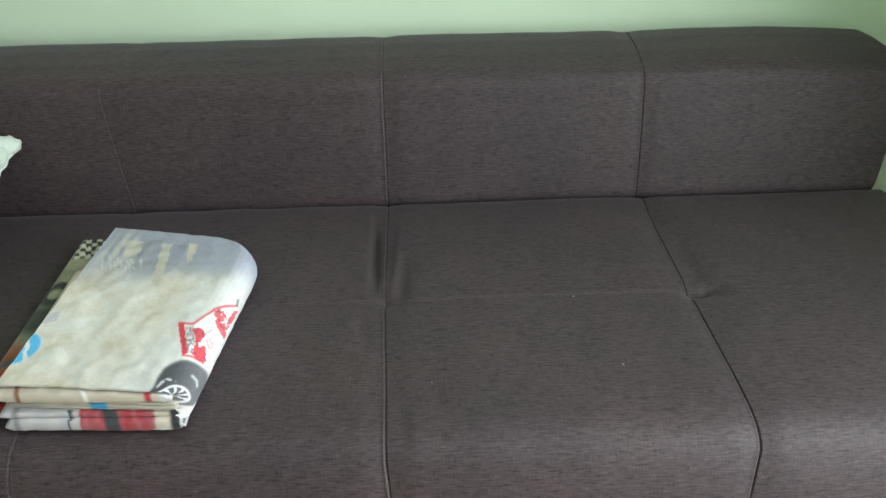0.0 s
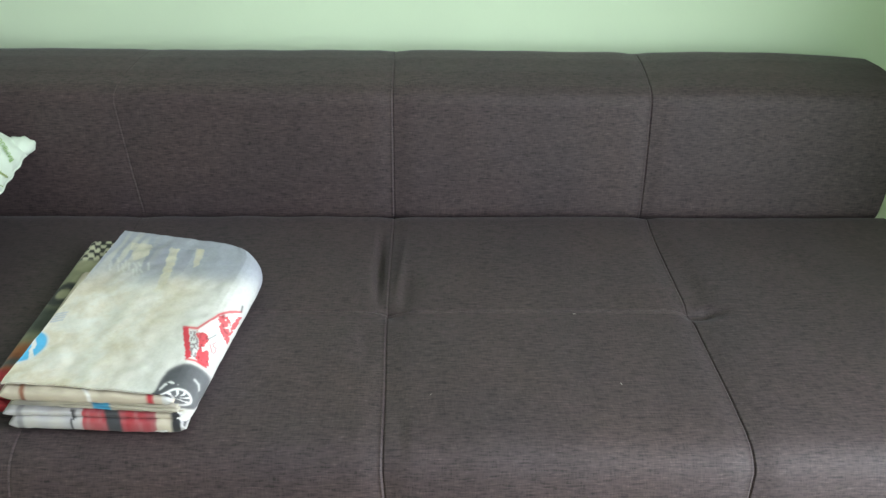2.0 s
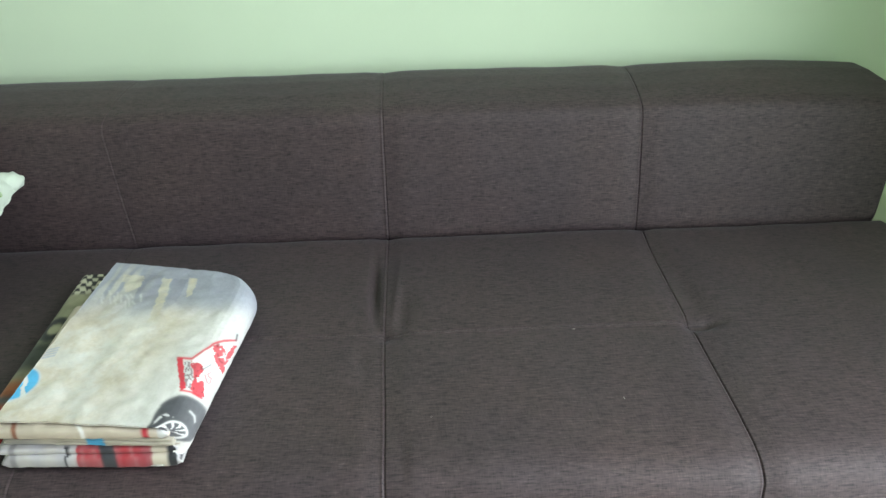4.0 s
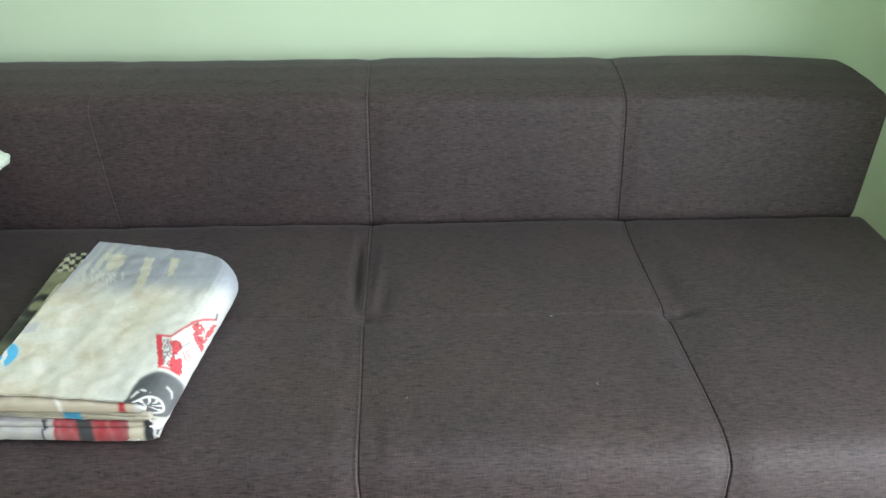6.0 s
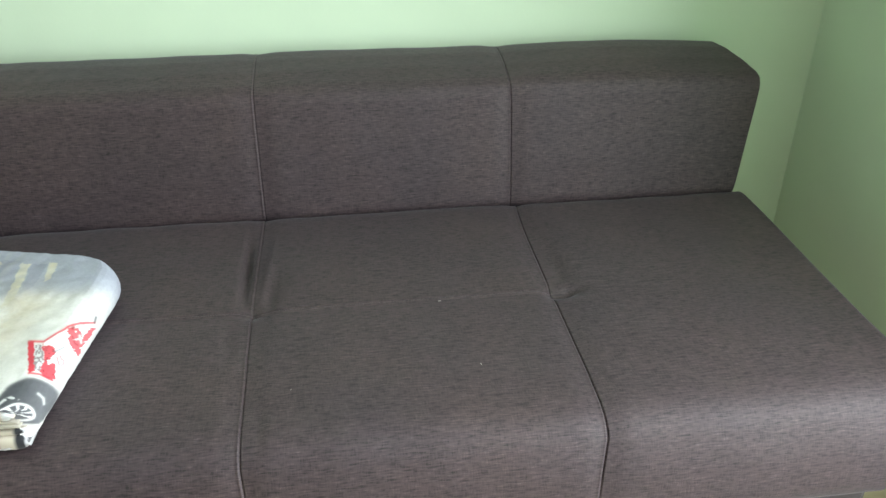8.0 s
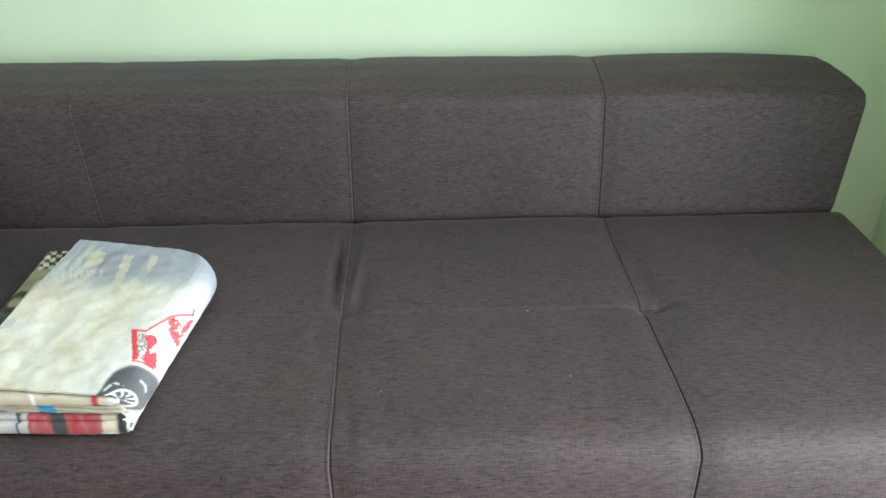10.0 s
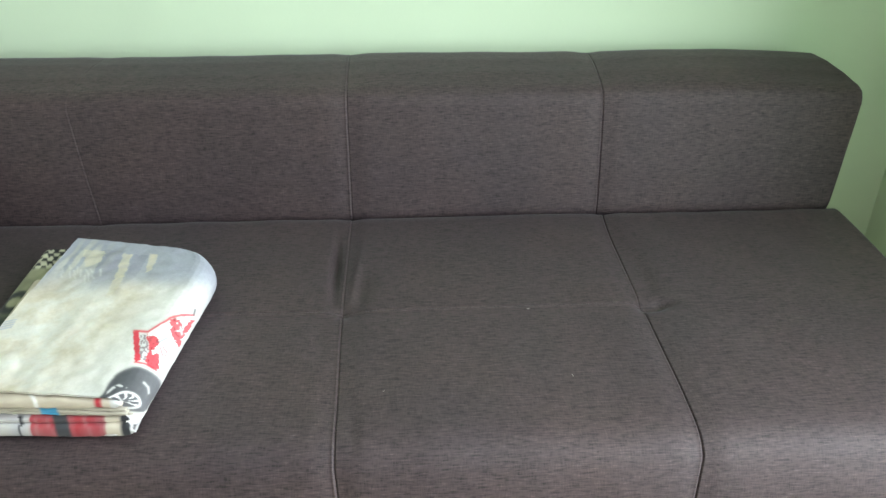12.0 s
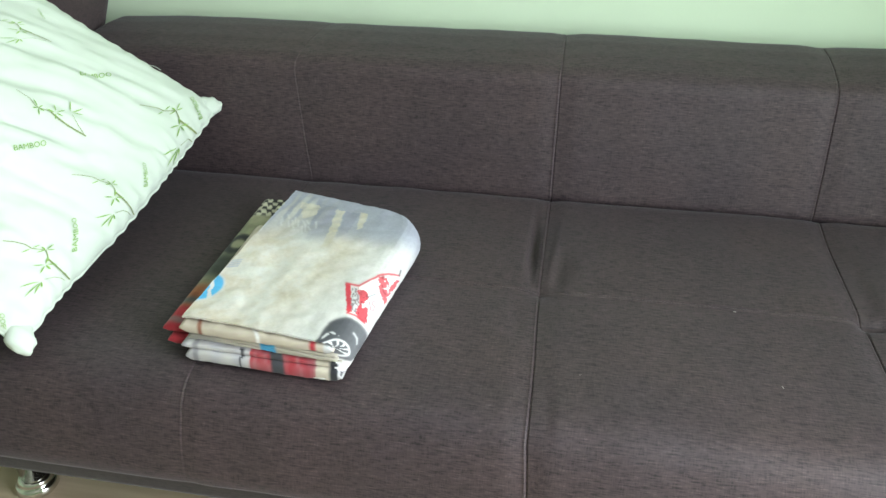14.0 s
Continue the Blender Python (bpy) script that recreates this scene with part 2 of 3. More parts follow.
def upholstered(name, profile, sink, ends, parent, label, dense=(), out=1.0):
    """Four stitched panels side by side along a profile, each a mesh of its own that turns in at its seams."""
    t, y, z, half, nrm = along(profile, dense)
    nrm = nrm * out
    edges = (-1, *SEAMS, 1)
    for k in range(4):
        lo = -0.97 if k == 0 else edges[k]
        hi = 0.97 if k == 3 else edges[k + 1]
        xs = samples(lo, hi, 0.014, SEAMS + (-0.96, 0.96), 0.0015, 0.04)
        near = np.concatenate([np.arange(-0.006, 0.0061, 0.0006) + c for c in SEAMS])
        near = near[(near > lo) & (near < hi)]
        xs = np.unique(np.round(np.r_[xs, near], 5))
        xs = xs[np.r_[True, np.diff(xs) > 0.0003]]
        xs[-1] = hi
        verts = np.zeros((len(xs), len(t), 3))
        for i, x in enumerate(xs):
            r = 0.010
            q = x / 0.97 * half if abs(x) > 0.55 else np.full(len(t), x)
            if abs(x) > 0.55:
                base = 0.55 * np.sign(x)
                q = base + (x - base) * (half - 0.55) / 0.42
            depth = sink(q, y, z, t)
            q = q + (seam_shift(q, y) if out > 0 else -0.027 * bell(q + 0.475, 0.16) * np.clip((z - 0.43) / 0.2, 0, 1) * np.clip((0.19 - y) / 0.15, 0, 1))
            edge = np.clip((np.abs(q) - (half - r)) / r, 0, 1)
            depth = depth + r * (1 - np.sqrt(1 - edge**2 * 0.98))
            verts[i, :, 0] = q
            verts[i, :, 1] = y - nrm[:, 0] * depth
            verts[i, :, 2] = z - nrm[:, 1] * depth
        nu, nv = len(xs), len(t)
        faces = grid_faces(nu, nv, 0, out < 0)
        flat = verts.reshape(-1, 3)
        extra = []
        for col in (0, nu - 1):
            ring = flat[col * nv:(col + 1) * nv].copy()
            start = nu * nv + len(extra)
            if (k == 0 and col == 0) or (k == 3 and col):
                c = ring.mean(0)
                inner = c + (ring - c) * 0.5
                inner[:, 0] -= 0.004 * np.sign(c[0])
            else:
                inner = ring.copy()
                inner[:, 1] -= nrm[:, 0] * 0.014
                inner[:, 2] -= nrm[:, 1] * 0.014
            extra += ring.tolist() + inner.tolist()
            for j in range(nv - 1):
                a, b = start + j, start + j + 1
                faces.append((a, b, b + nv, a + nv) if col else (b, a, a + nv, b + nv))
            if (k == 0 and col == 0) or (k == 3 and col):
                faces.append(tuple(range(start + nv, start + 2 * nv)))
        part(name, np.vstack([flat, extra]), faces, FABRIC, parent, label)


def seam_shift(x, y):
    """Sideways wander of the seat's seams from front to back."""
    front = 1 / (1 + np.exp((y + 0.45) / 0.05))
    return 0.025 * front * bell(x + 0.475, 0.18) + 0.007 * front * bell(x, 0.18) + 0.011 * np.exp(np.minimum(y, 0) / 0.07) * bell(x - 0.475, 0.15) \
        + np.clip((-y - 0.632) / 0.028, 0, 1) * (0.006 * bell(x, 0.18) - 0.013 * bell(x - 0.475, 0.18))


def seat_sink(x, y, z, t):
    """How far the stitching and the buttons pull the seat in."""
    d = -0.004 + 0 * x
    flat = 1 / (1 + np.exp((-y - 0.60) / 0.015))
    for n, s in enumerate(SEAMS):
        line = s
        before = 1 / (1 + np.exp((y + 0.325) / 0.006))
        d = d + (0.0014, 0.0034, 0.0034)[n] * bell(x - line, 0.020) + ((0.0005, 0.0012, 0.0020)[n] + (0.0, 0.0005, 0.0003)[n] * before) * bell(x - line, 0.0013) * np.clip((z - 0.285) / 0.06, 0.25, 1)
        d = d - (0.0003, 0.0007, 0.0004)[n] * bell(x - line + 0.0030, 0.0018)
        d = d + 0.0065 * bell(x - line - 0.003, 0.012) * bell(y + 0.324, 0.016)
    # creases beside the middle button
    d = d + 0.0120 * bell(x + 0.0165 + 0.02 * (y + 0.3), 0.0075) * bell(y + 0.195, 0.085)
    d = d + 0.0050 * bell(x - 0.024 - 0.10 * (y + 0.32), 0.012) * bell(y + 0.275, 0.065)
    d = d - 0.0025 * bell(x - 0.011 - 0.06 * (y + 0.32), 0.007) * bell(y + 0.22, 0.085)
    d = d + 0.0040 * bell(x + 0.030, 0.014) * bell(y + 0.40, 0.055) + 0.0022 * bell(x - 0.022, 0.010) * bell(y + 0.59, 0.04) * np.clip((z - 0.37) / 0.04, 0, 1)
    # pull to the side of the other buttons
    d = d + 0.013 * bell(x - 0.500, 0.022) * bell(y + 0.328 - 0.10 * (x - 0.5), 0.013) + 0.0035 * bell(x - 0.500, 0.016) * bell(y + 0.24, 0.09) + 0.007 * bell(x + 0.508, 0.030) * bell(y + 0.332, 0.020)
    # stitched line across
    stitched = 1 / (1 + np.exp((np.abs(x) - 0.47) / 0.02))
    d = d + stitched * (0.0024 * bell(y + 0.322, 0.0022) - 0.0018 * bell(y + 0.3265, 0.0024) + 0.0018 * bell(y + 0.322, 0.035) * flat)
    return d + 0.0016 * waves(x, y + z, 5, 9.0) + 0.0006 * waves(x, y + z, 6, 45.0)


SEAT_PROFILE = [(0.10, 0.386, 0.945), (0.02, 0.388, 0.945), (0.006, 0.396, 0.948), (-0.002, 0.410, 0.952), (-0.012, 0.418, 0.953), (-0.028, SEAT, 0.953), (-0.15, SEAT, 0.951), (-0.30, SEAT, 0.943),
                (-0.45, SEAT, 0.936), (-0.53, 0.4190, 0.937), (-0.585, 0.4160, 0.940), (-0.606, 0.4115, 0.940), (-0.622, 0.403, 0.940), (-0.634, 0.389, 0.937),
                (-0.644, 0.368, 0.931), (-0.652, 0.345, 0.921), (-0.657, 0.322, 0.911), (-0.661, 0.290, 0.896), (-0.656, 0.268, 0.886), (-0.63, 0.258, 0.876)]
upholstered("seat_panel", SEAT_PROFILE, seat_sink, None, sofa, "", dense=(0.44,), out=1.0)


def back_sink(x, y, z, t):
    d = -0.003 + 0 * x
    for n, s in enumerate(SEAMS):
        d = d + (0.0014, 0.0032, 0.0032)[n] * bell(x - s, 0.024) + (0.0004, 0.0013, 0.0018)[n] * bell(x - s, 0.0013) - (0.0003, 0.0007, 0.0004)[n] * bell(x - s + 0.0030, 0.0018)
    d = d + 0.0105 * np.clip((np.abs(x) - 0.62) / 0.34, 0, 1) ** 2 * np.clip((z - 0.62) / 0.04, 0, 1)
    return d + 0.0018 * waves(x, z + y, 8, 8.0) + 0.0006 * waves(x, z + y, 9, 40.0)


BACK_PROFILE = [(0.026, 0.394, 0.940), (0.010, 0.404, 0.940), (0.002, 0.414, 0.941), (0.001, 0.430, 0.943), (0.010, 0.50, 0.953), (0.024, 0.58, 0.966), (0.034, 0.630, 0.974),
                (0.042, 0.645, 0.976), (0.058, 0.655, 0.975), (0.10, 0.668, 0.965), (0.15, 0.677, 0.952), (0.19, 0.679, 0.941), (0.222, 0.671, 0.935), (0.238, 0.650, 0.933),
                (0.240, 0.60, 0.932), (0.240, 0.40, 0.930)]
upholstered("backrest_panel", BACK_PROFILE, back_sink, None, sofa, "", out=-1.0)


def base_frame():
    """Cloth-covered box under the cushions."""
    v, f = box_mesh((-0.88, -0.648, 0.224), (0.868, 0.235, 0.335), 0.012)
    part("base_frame", v, f, BASE_CLOTH, sofa, "dark cloth-covered base under the seat")


base_frame()
part("back_frame", *box_mesh((-0.937, 0.032, 0.36), (0.937, 0.236, 0.452), 0.006), BASE_CLOTH, sofa, "dark cloth-covered frame behind the back cushion")


def armrest():
    """Upright padded armrest at one end, taller than the back."""
    bm = bmesh.new()
    bmesh.ops.create_cube(bm, size=1)
    for v in bm.verts:
        v.co = Vector((-1.055 + v.co.x * 0.14, -0.225 + v.co.y * 0.84, 0.595 + v.co.z * 0.47))
    bmesh.ops.bevel(bm, geom=list(bm.edges), offset=0.05, segments=7, affect="EDGES", profile=0.55)
    for v in bm.verts:
        v.co.y += 0.35 * (v.co.z - 0.65) * (1 if v.co.y > 0 else 0)
        v.co.x += min(max(0.4 * (v.co.z - 0.675), -0.03), 0.05) + 0.004 * math.sin(9 * v.co.y) + 0.003 * math.sin(14 * v.co.z)
    bm.verts.index_update()
    part("armrest", [tuple(v.co) for v in bm.verts], [[v.index for v in f.verts] for f in bm.faces], FABRIC, sofa, "raised padded armrest")
    bm.free()


armrest()


def sofa_leg(x, y):
    leg = part("leg", *lathe([(0.0, 0.25), (0.027, 0.25), (0.0225, 0.03), (0.0, 0.03)], (x, y, 0)), CHROME, sofa, "round chrome leg")
    part("foot", *lathe([(0.0, 0.034), (0.024, 0.034), (0.028, 0.031), (0.030, 0.026), (0.028, 0.022), (0.033, 0.020), (0.036, 0.015),
                         (0.036, 0.006), (0.033, 0.002), (0.0, 0.0)], (x, y, 0)), CHROME, leg, "stepped chrome foot")


for lx in (-0.870, 0.80):
    for ly in (-0.493, 0.12):
        sofa_leg(lx, ly)

# ---- folded bed linen ----
linen = thing("folded_duvet_cover", (-0.36, -0.39, SEAT), "cream cotton duvet cover with racing car print, folded on the sofa", "bed linen")
CREAM, GREY, SAND = np.array((0.60, 0.535, 0.46)), np.array((0.27, 0.29, 0.36)), np.array((0.52, 0.45, 0.28))
RED, BLACK, BLUE, WHITEC = np.array((0.52, 0.045, 0.065)), np.array((0.035, 0.037, 0.042)), np.array((0.08, 0.38, 0.66)), np.array((0.82, 0.82, 0.82))
OLIVE, RUST, PALE = np.array((0.22, 0.23, 0.15)), np.array((0.30, 0.11, 0.05)), np.array((0.60, 0.61, 0.62))


def blend(col, mask, c):
    m = np.clip(mask, 0, 1)[..., None]
    return col * (1 - m) + c * m


def soft(d, w=0.0012):
    """1 inside (d below 0), 0 outside, with a soft edge."""
    return 1 / (1 + np.exp(np.clip(d / (w * 0.5), -40, 40)))


def stroke(x, y, pts, w):
    """Mask of a pen line through points."""
    best = np.full(np.shape(x), 9.0)
    for (ax, ay), (bx, by) in zip(pts[:-1], pts[1:]):
        dx, dy = bx - ax, by - ay
        k = np.clip(((x - ax) * dx + (y - ay) * dy) / (dx * dx + dy * dy), 0, 1)
        best = np.minimum(best, np.hypot(x - ax - k * dx, y - ay - k * dy))
    return soft(best - w)


def inside(x, y, pts):
    """Soft mask of a convex or plain polygon."""
    hit = np.zeros(np.shape(x), bool)
    for (ax, ay), (bx, by) in zip(pts, pts[1:] + pts[:1]):
        cross = (ay > y) != (by > y)
        hit ^= cross & (x < (bx - ax) * (y - ay) / ((by - ay) or 1e-9) + ax)
    return hit.astype(float)


def top_print(x, y):
    """The dyed picture on the uppermost sheet; x runs on over the fold."""
    col = np.broadcast_to(CREAM, x.shape + (3,)).copy()
    mottle = cloudy(x, y, 21, 0.09) + 0.6 * cloudy(x + 0.3 * y, y, 22, 0.035) + 0.4 * cloudy(x - 0.4 * y, y, 25, 0.014) + 0.3 * cloudy(x, y, 26, 0.005)
    col = blend(col, 0.45 + 0.4 * mottle, np.array((0.60, 0.60, 0.58)))
    col = blend(col, 0.25 - 0.45 * mottle + 0.3 * cloudy(x, y, 24, 0.05), np.array((0.47, 0.41, 0.30)))
    right = 1 / (1 + np.exp(-(x + 0.285 - 0.25 * (y + 0.4)) / 0.018))
    col = blend(col, 0.8 * right, PALE)
    far = 1 / (1 + np.exp(-(y + 0.335 + 0.02 * waves(x, y, 23, 40)) / 0.016))
    col = blend(col, 0.95 * far, GREY)
    rag = 0.0016 * cloudy(x, y, 28, 0.012) + 0.0012 * cloudy(x, y, 29, 0.004)
    streaks = inside(x + rag, y + rag, [(-0.345, -0.248), (-0.330, -0.252), (-0.321, -0.352), (-0.333, -0.378)]) * np.clip((y + 0.40) / 0.07, 0, 1)
    streaks = np.maximum(streaks, inside(x + rag, y + rag, [(-0.304, -0.250), (-0.289, -0.252), (-0.290, -0.300), (-0.297, -0.306)]))
    patch = inside(x + 2 * rag, y + 2 * rag, [(-0.412, -0.228), (-0.380, -0.234), (-0.375, -0.270), (-0.392, -0.284)])
    dark = inside(x + rag, y + rag, [(-0.384, -0.230), (-0.347, -0.240), (-0.334, -0.368), (-0.366, -0.350)]) + inside(x + rag, y + rag, [(-0.329, -0.250), (-0.305, -0.254), (-0.306, -0.320), (-0.318, -0.345)])
    col = blend(col, 0.45 * dark * np.clip((y + 0.37) / 0.08, 0, 1), np.array((0.20, 0.21, 0.27)))
    col = blend(col, (0.62 + 0.2 * cloudy(x, y, 30, 0.008)) * np.maximum(streaks, 0.75 * patch), np.array((0.54, 0.49, 0.36)))
    for k in range(14):
        bx, by = -0.428 + 0.0045 * k + 0.003 * math.sin(5 * k), -0.285 - 0.012 * math.sin(2.3 * k) - 0.0016 * k
        col = blend(col, 0.55 * stroke(x, y, [(bx, by), (bx + 0.007, by - 0.016 - 0.006 * math.sin(3 * k))], 0.0011), PALE)
    brush = soft(np.abs(y + 0.255) - 0.045, 0.03) * soft(np.abs(x + 0.412) - 0.030, 0.03) * np.clip(0.5 + 1.3 * waves(x, y * 0.12, 27, 330), 0, 1)
    col = blend(col, 0.6 * brush, np.array((0.60, 0.57, 0.46)))
    # motif axes of the car and its wheel, unrolled round the fold
    sheet_x, sheet_y = x, y
    p, q = x + 0.23, y + 0.5
    i = np.where(x > -0.335, 3.738 + 11.016 * q - 11.7 * q * q - 6.3 * q * q * q + 27.658 * p + 41.5 * p * q - 3.8 * p * q * q - 289.1 * p * p + 783.6 * p * p * q - 2342.5 * p * p * p, 99)
    j = 3.120 - 23.782 * q + 23.3 * q * q - 8.1 * q * q * q + 20.318 * p - 95.1 * p * q + 123.4 * p * q * q + 322.0 * p * p - 946.6 * p * p * q + 1799.3 * p * p * p

    def line(pts, w):
        return stroke(i / 30, j / 30, [(a / 30, b / 30) for a, b in pts], w / 30)

    near_car = (i > 0.8) & (i < 7.5) & (j > 0.6) & (j < 7.5)
    rag_i = i + 0.05 * cloudy(x, y, 92, 0.004)
    rag_j = j + 0.05 * cloudy(x, y, 93, 0.004)

    def area(pts):
        return inside(rag_i, rag_j, pts) * near_car
    # wheel
    tyre = soft(np.hypot((i - 2.72) / 1.24, (j - 4.92) / 1.20) - 1, 0.05) * near_car
    # grey highlight of the fold, painted into the tyre's colour on that side
    shine = np.clip(0.25 + 0.5 * (i - 2.6) + 0.25 * (j - 4.4), 0, 0.75)
    col = blend(col, tyre, BLACK * 1.5)
    col = blend(col, 0.30 * tyre * shine, np.array((0.36, 0.37, 0.40)))
    col = blend(col, 0.85 * line([(1.68, 4.78), (1.86, 4.56), (2.12, 4.45), (2.40, 4.52)], 0.055) * (cloudy(x, y, 71, 0.0035) > -0.35), PALE)
    col = blend(col, 0.8 * line([(3.16, 4.50), (3.34, 4.74), (3.36, 5.05)], 0.040), PALE)
    col = blend(col, 0.7 * line([(1.58, 5.20), (1.70, 5.62), (2.02, 5.92)], 0.030) * (cloudy(x, y, 72, 0.003) > 0.0), PALE)
    hub_i, hub_j = (i - 2.45) / 0.58, (j - 5.42) / 0.66
    r, a = np.hypot(hub_i, hub_j), np.arctan2(hub_j, hub_i)
    col = blend(col, soft(np.abs(r - 0.93) - 0.09, 0.05), PALE)
    col = blend(col, soft(r - 0.82, 0.05) * (np.abs(np.sin(4.5 * a + 0.8 * r + 0.6)) < 0.34 + 0.16 * r), PALE)
    col = blend(col, line([(2.22, 5.52), (2.36, 5.86), (2.48, 6.25)], 0.13), WHITEC)
    # red racing car
    col = blend(col, area([(3.5, 2.1), (4.5, 1.6), (5.6, 1.5), (5.3, 2.4), (4.4, 3.6), (3.9, 4.0)]), WHITEC * 0.86)
    col = blend(col, area([(2.76, 1.94), (3.04, 1.98), (3.12, 3.42), (2.84, 3.52)]), RED)
    panel = area([(3.04, 2.14), (3.38, 2.12), (3.48, 3.00), (3.24, 3.46), (3.10, 3.36)])
    col = blend(col, 0.9 * panel, PALE * 0.9)
    col = blend(col, 0.75 * panel * (cloudy(i, j * 0.6, 94, 0.07) > 0.05), np.array((0.16, 0.10, 0.12)))
    cowl = area([(3.42, 2.14), (3.98, 2.46), (3.98, 2.70), (3.74, 2.92), (3.92, 3.30), (3.88, 3.96), (3.50, 3.76), (3.24, 3.46), (3.50, 3.00)])
    col = blend(col, 0.95 * cowl * (cloudy(i, j, 95, 0.13) > -0.78), RED)
    col = blend(col, 0.8 * cowl * (cloudy(i, j, 96, 0.09) > 0.62), np.array((0.22, 0.03, 0.04)))
    col = blend(col, area([(3.62, 3.02), (3.80, 3.00), (3.82, 3.18), (3.64, 3.20)]), PALE)
    col = blend(col, line([(2.78, 1.92), (3.50, 2.06), (4.00, 1.80), (4.50, 1.50), (5.00, 1.42), (5.56, 1.50)], 0.050), RED)
    col = blend(col, line([(2.86, 3.50), (3.30, 3.60), (3.74, 3.95)], 0.050), RED)
    col = blend(col, line([(5.64, 1.22), (5.56, 1.50)], 0.035), BLACK * 2)
    nose = area([(4.50, 1.55), (4.90, 1.66), (5.06, 1.96), (5.04, 2.14), (5.36, 1.72), (5.60, 1.80), (5.30, 2.30), (5.00, 2.62), (4.84, 3.10), (4.62, 2.60), (4.48, 2.14)])
    col = blend(col, 0.9 * nose * (cloudy(i, j, 97, 0.12) > -0.72), RED)
    col = blend(col, line([(4.66, 2.00), (4.72, 2.34), (4.84, 2.46)], 0.020), np.array((0.20, 0.03, 0.04)))
    col = blend(col, line([(4.94, 2.02), (4.98, 2.40)], 0.022), WHITEC)
    col = blend(col, soft(np.hypot(i - 4.72, j - 1.60) - 0.08, 0.05), np.array((0.26, 0.02, 0.03)))
    col = blend(col, line([(3.95, 2.64), (4.30, 2.46)], 0.030), BLACK * 4)
    col = blend(col, line([(3.99, 2.92), (4.05, 3.28)], 0.028), RED)
    col = blend(col, line([(4.28, 2.84), (4.12, 2.90), (4.16, 3.05), (4.26, 3.12), (4.20, 3.32), (4.12, 3.34)], 0.024), RED)
    x, y = sheet_x, sheet_y
    # blue roundel and a small tab at the free edge
    ring = np.hypot((x + 0.462) / 0.025, (y + 0.502) / 0.034)
    col = blend(col, soft(ring - 1, 0.05), PALE)
    col = blend(col, soft(ring - 0.93, 0.05) * (np.abs(x + 0.30 * y + 0.605 + 0.002 * cloudy(x, y, 98, 0.006)) > 0.0032), BLUE)
    col = blend(col, 0.7 * inside(x, y, [(-0.453, -0.430), (-0.437, -0.424), (-0.437, -0.446), (-0.454, -0.452)]) * (np.sin(1100 * (y - 0.3 * x)) > -0.5), np.array((0.36, 0.40, 0.52)))
    speck = np.random.RandomState(5).normal(0, 0.03, x.shape)[..., None] + 0.04 * cloudy(x, y, 91, 0.004)[..., None]
    return np.clip(1.14 * col * (1 + speck), 0.01, 0.9)


def under_print(x, y):
    """Print on the layer that sticks out below."""
    col = np.broadcast_to(OLIVE, x.shape + (3,)).copy()
    col = blend(col, 0.4 + 0.6 * waves(x, y, 41, 60), np.array((0.40, 0.39, 0.27)))
    near = soft(-(y + 0.27), 0.05)
    check = ((np.floor((x + 0.3 * y) / 0.009) + np.floor((y - 0.2 * x) / 0.013)) % 2).astype(float)
    flag = soft(np.abs(y + 0.185) - 0.052, 0.004)
    col = blend(col, flag, np.array((0.62, 0.60, 0.48)))
    col = blend(col, flag * check, BLACK)
    ring = np.hypot(x + 0.488, (y + 0.335) * 0.7)
    col = blend(col, soft(np.abs(ring - 0.016) - 0.006), BLACK)
    col = blend(col, soft(np.abs(y + 0.40) - 0.035, 0.01), np.array((0.06, 0.07, 0.06)))
    col = blend(col, soft(y + 0.455, 0.008), RUST)
    col = blend(col, soft(np.abs(y + 0.497) - 0.008, 0.003), np.array((0.10, 0.10, 0.10)))
    col = blend(col, soft(y + 0.512, 0.004), RED * 0.75)
    col = blend(col, 0.7 * soft(np.abs(y + 0.545 + 0.2 * (x + 0.49)) - 0.006, 0.002), np.array((0.16, 0.17, 0.18)))
    col = blend(col, 0.5 * soft(0.35 - cloudy(x, y, 43, 0.012), 0.2), col * 0.6)
    return col


def bottom_print(x, y):
    col = np.broadcast_to(np.array((0.54, 0.53, 0.52)), x.shape + (3,)).copy()
    col = blend(col, 0.5 + 0.5 * cloudy(x, y, 77, 0.016), np.array((0.42, 0.42, 0.47)))
    edge = 0.004 * cloudy(x, y, 81, 0.006)
    col = blend(col, soft(np.abs(x + 0.320 + edge) - 0.045, 0.0012) * (0.88 + 0.12 * cloudy(x, y, 85, 0.005)), RED * 0.72)
    col = blend(col, soft(np.abs(x + 0.331 + 0.4 * (y + 0.585)) - 0.009, 0.0012), BLACK * 1.6)
    col = blend(col, soft(np.abs(x + 0.379) - 0.0032, 0.0010) * (cloudy(x, y, 82, 0.003) > -0.2), BLACK)
    col = blend(col, soft(np.abs(x + 0.446) - 0.0040, 0.0016) * 0.6, np.array((0.12, 0.12, 0.14)))
    col = blend(col, soft(np.abs(x + 0.265) - 0.010, 0.0012), np.array((0.60, 0.55, 0.46)))
    return blend(col, soft(np.abs(x + 0.248) - 0.008, 0.0012) * (cloudy(x, y, 84, 0.004) > -0.4), BLACK)


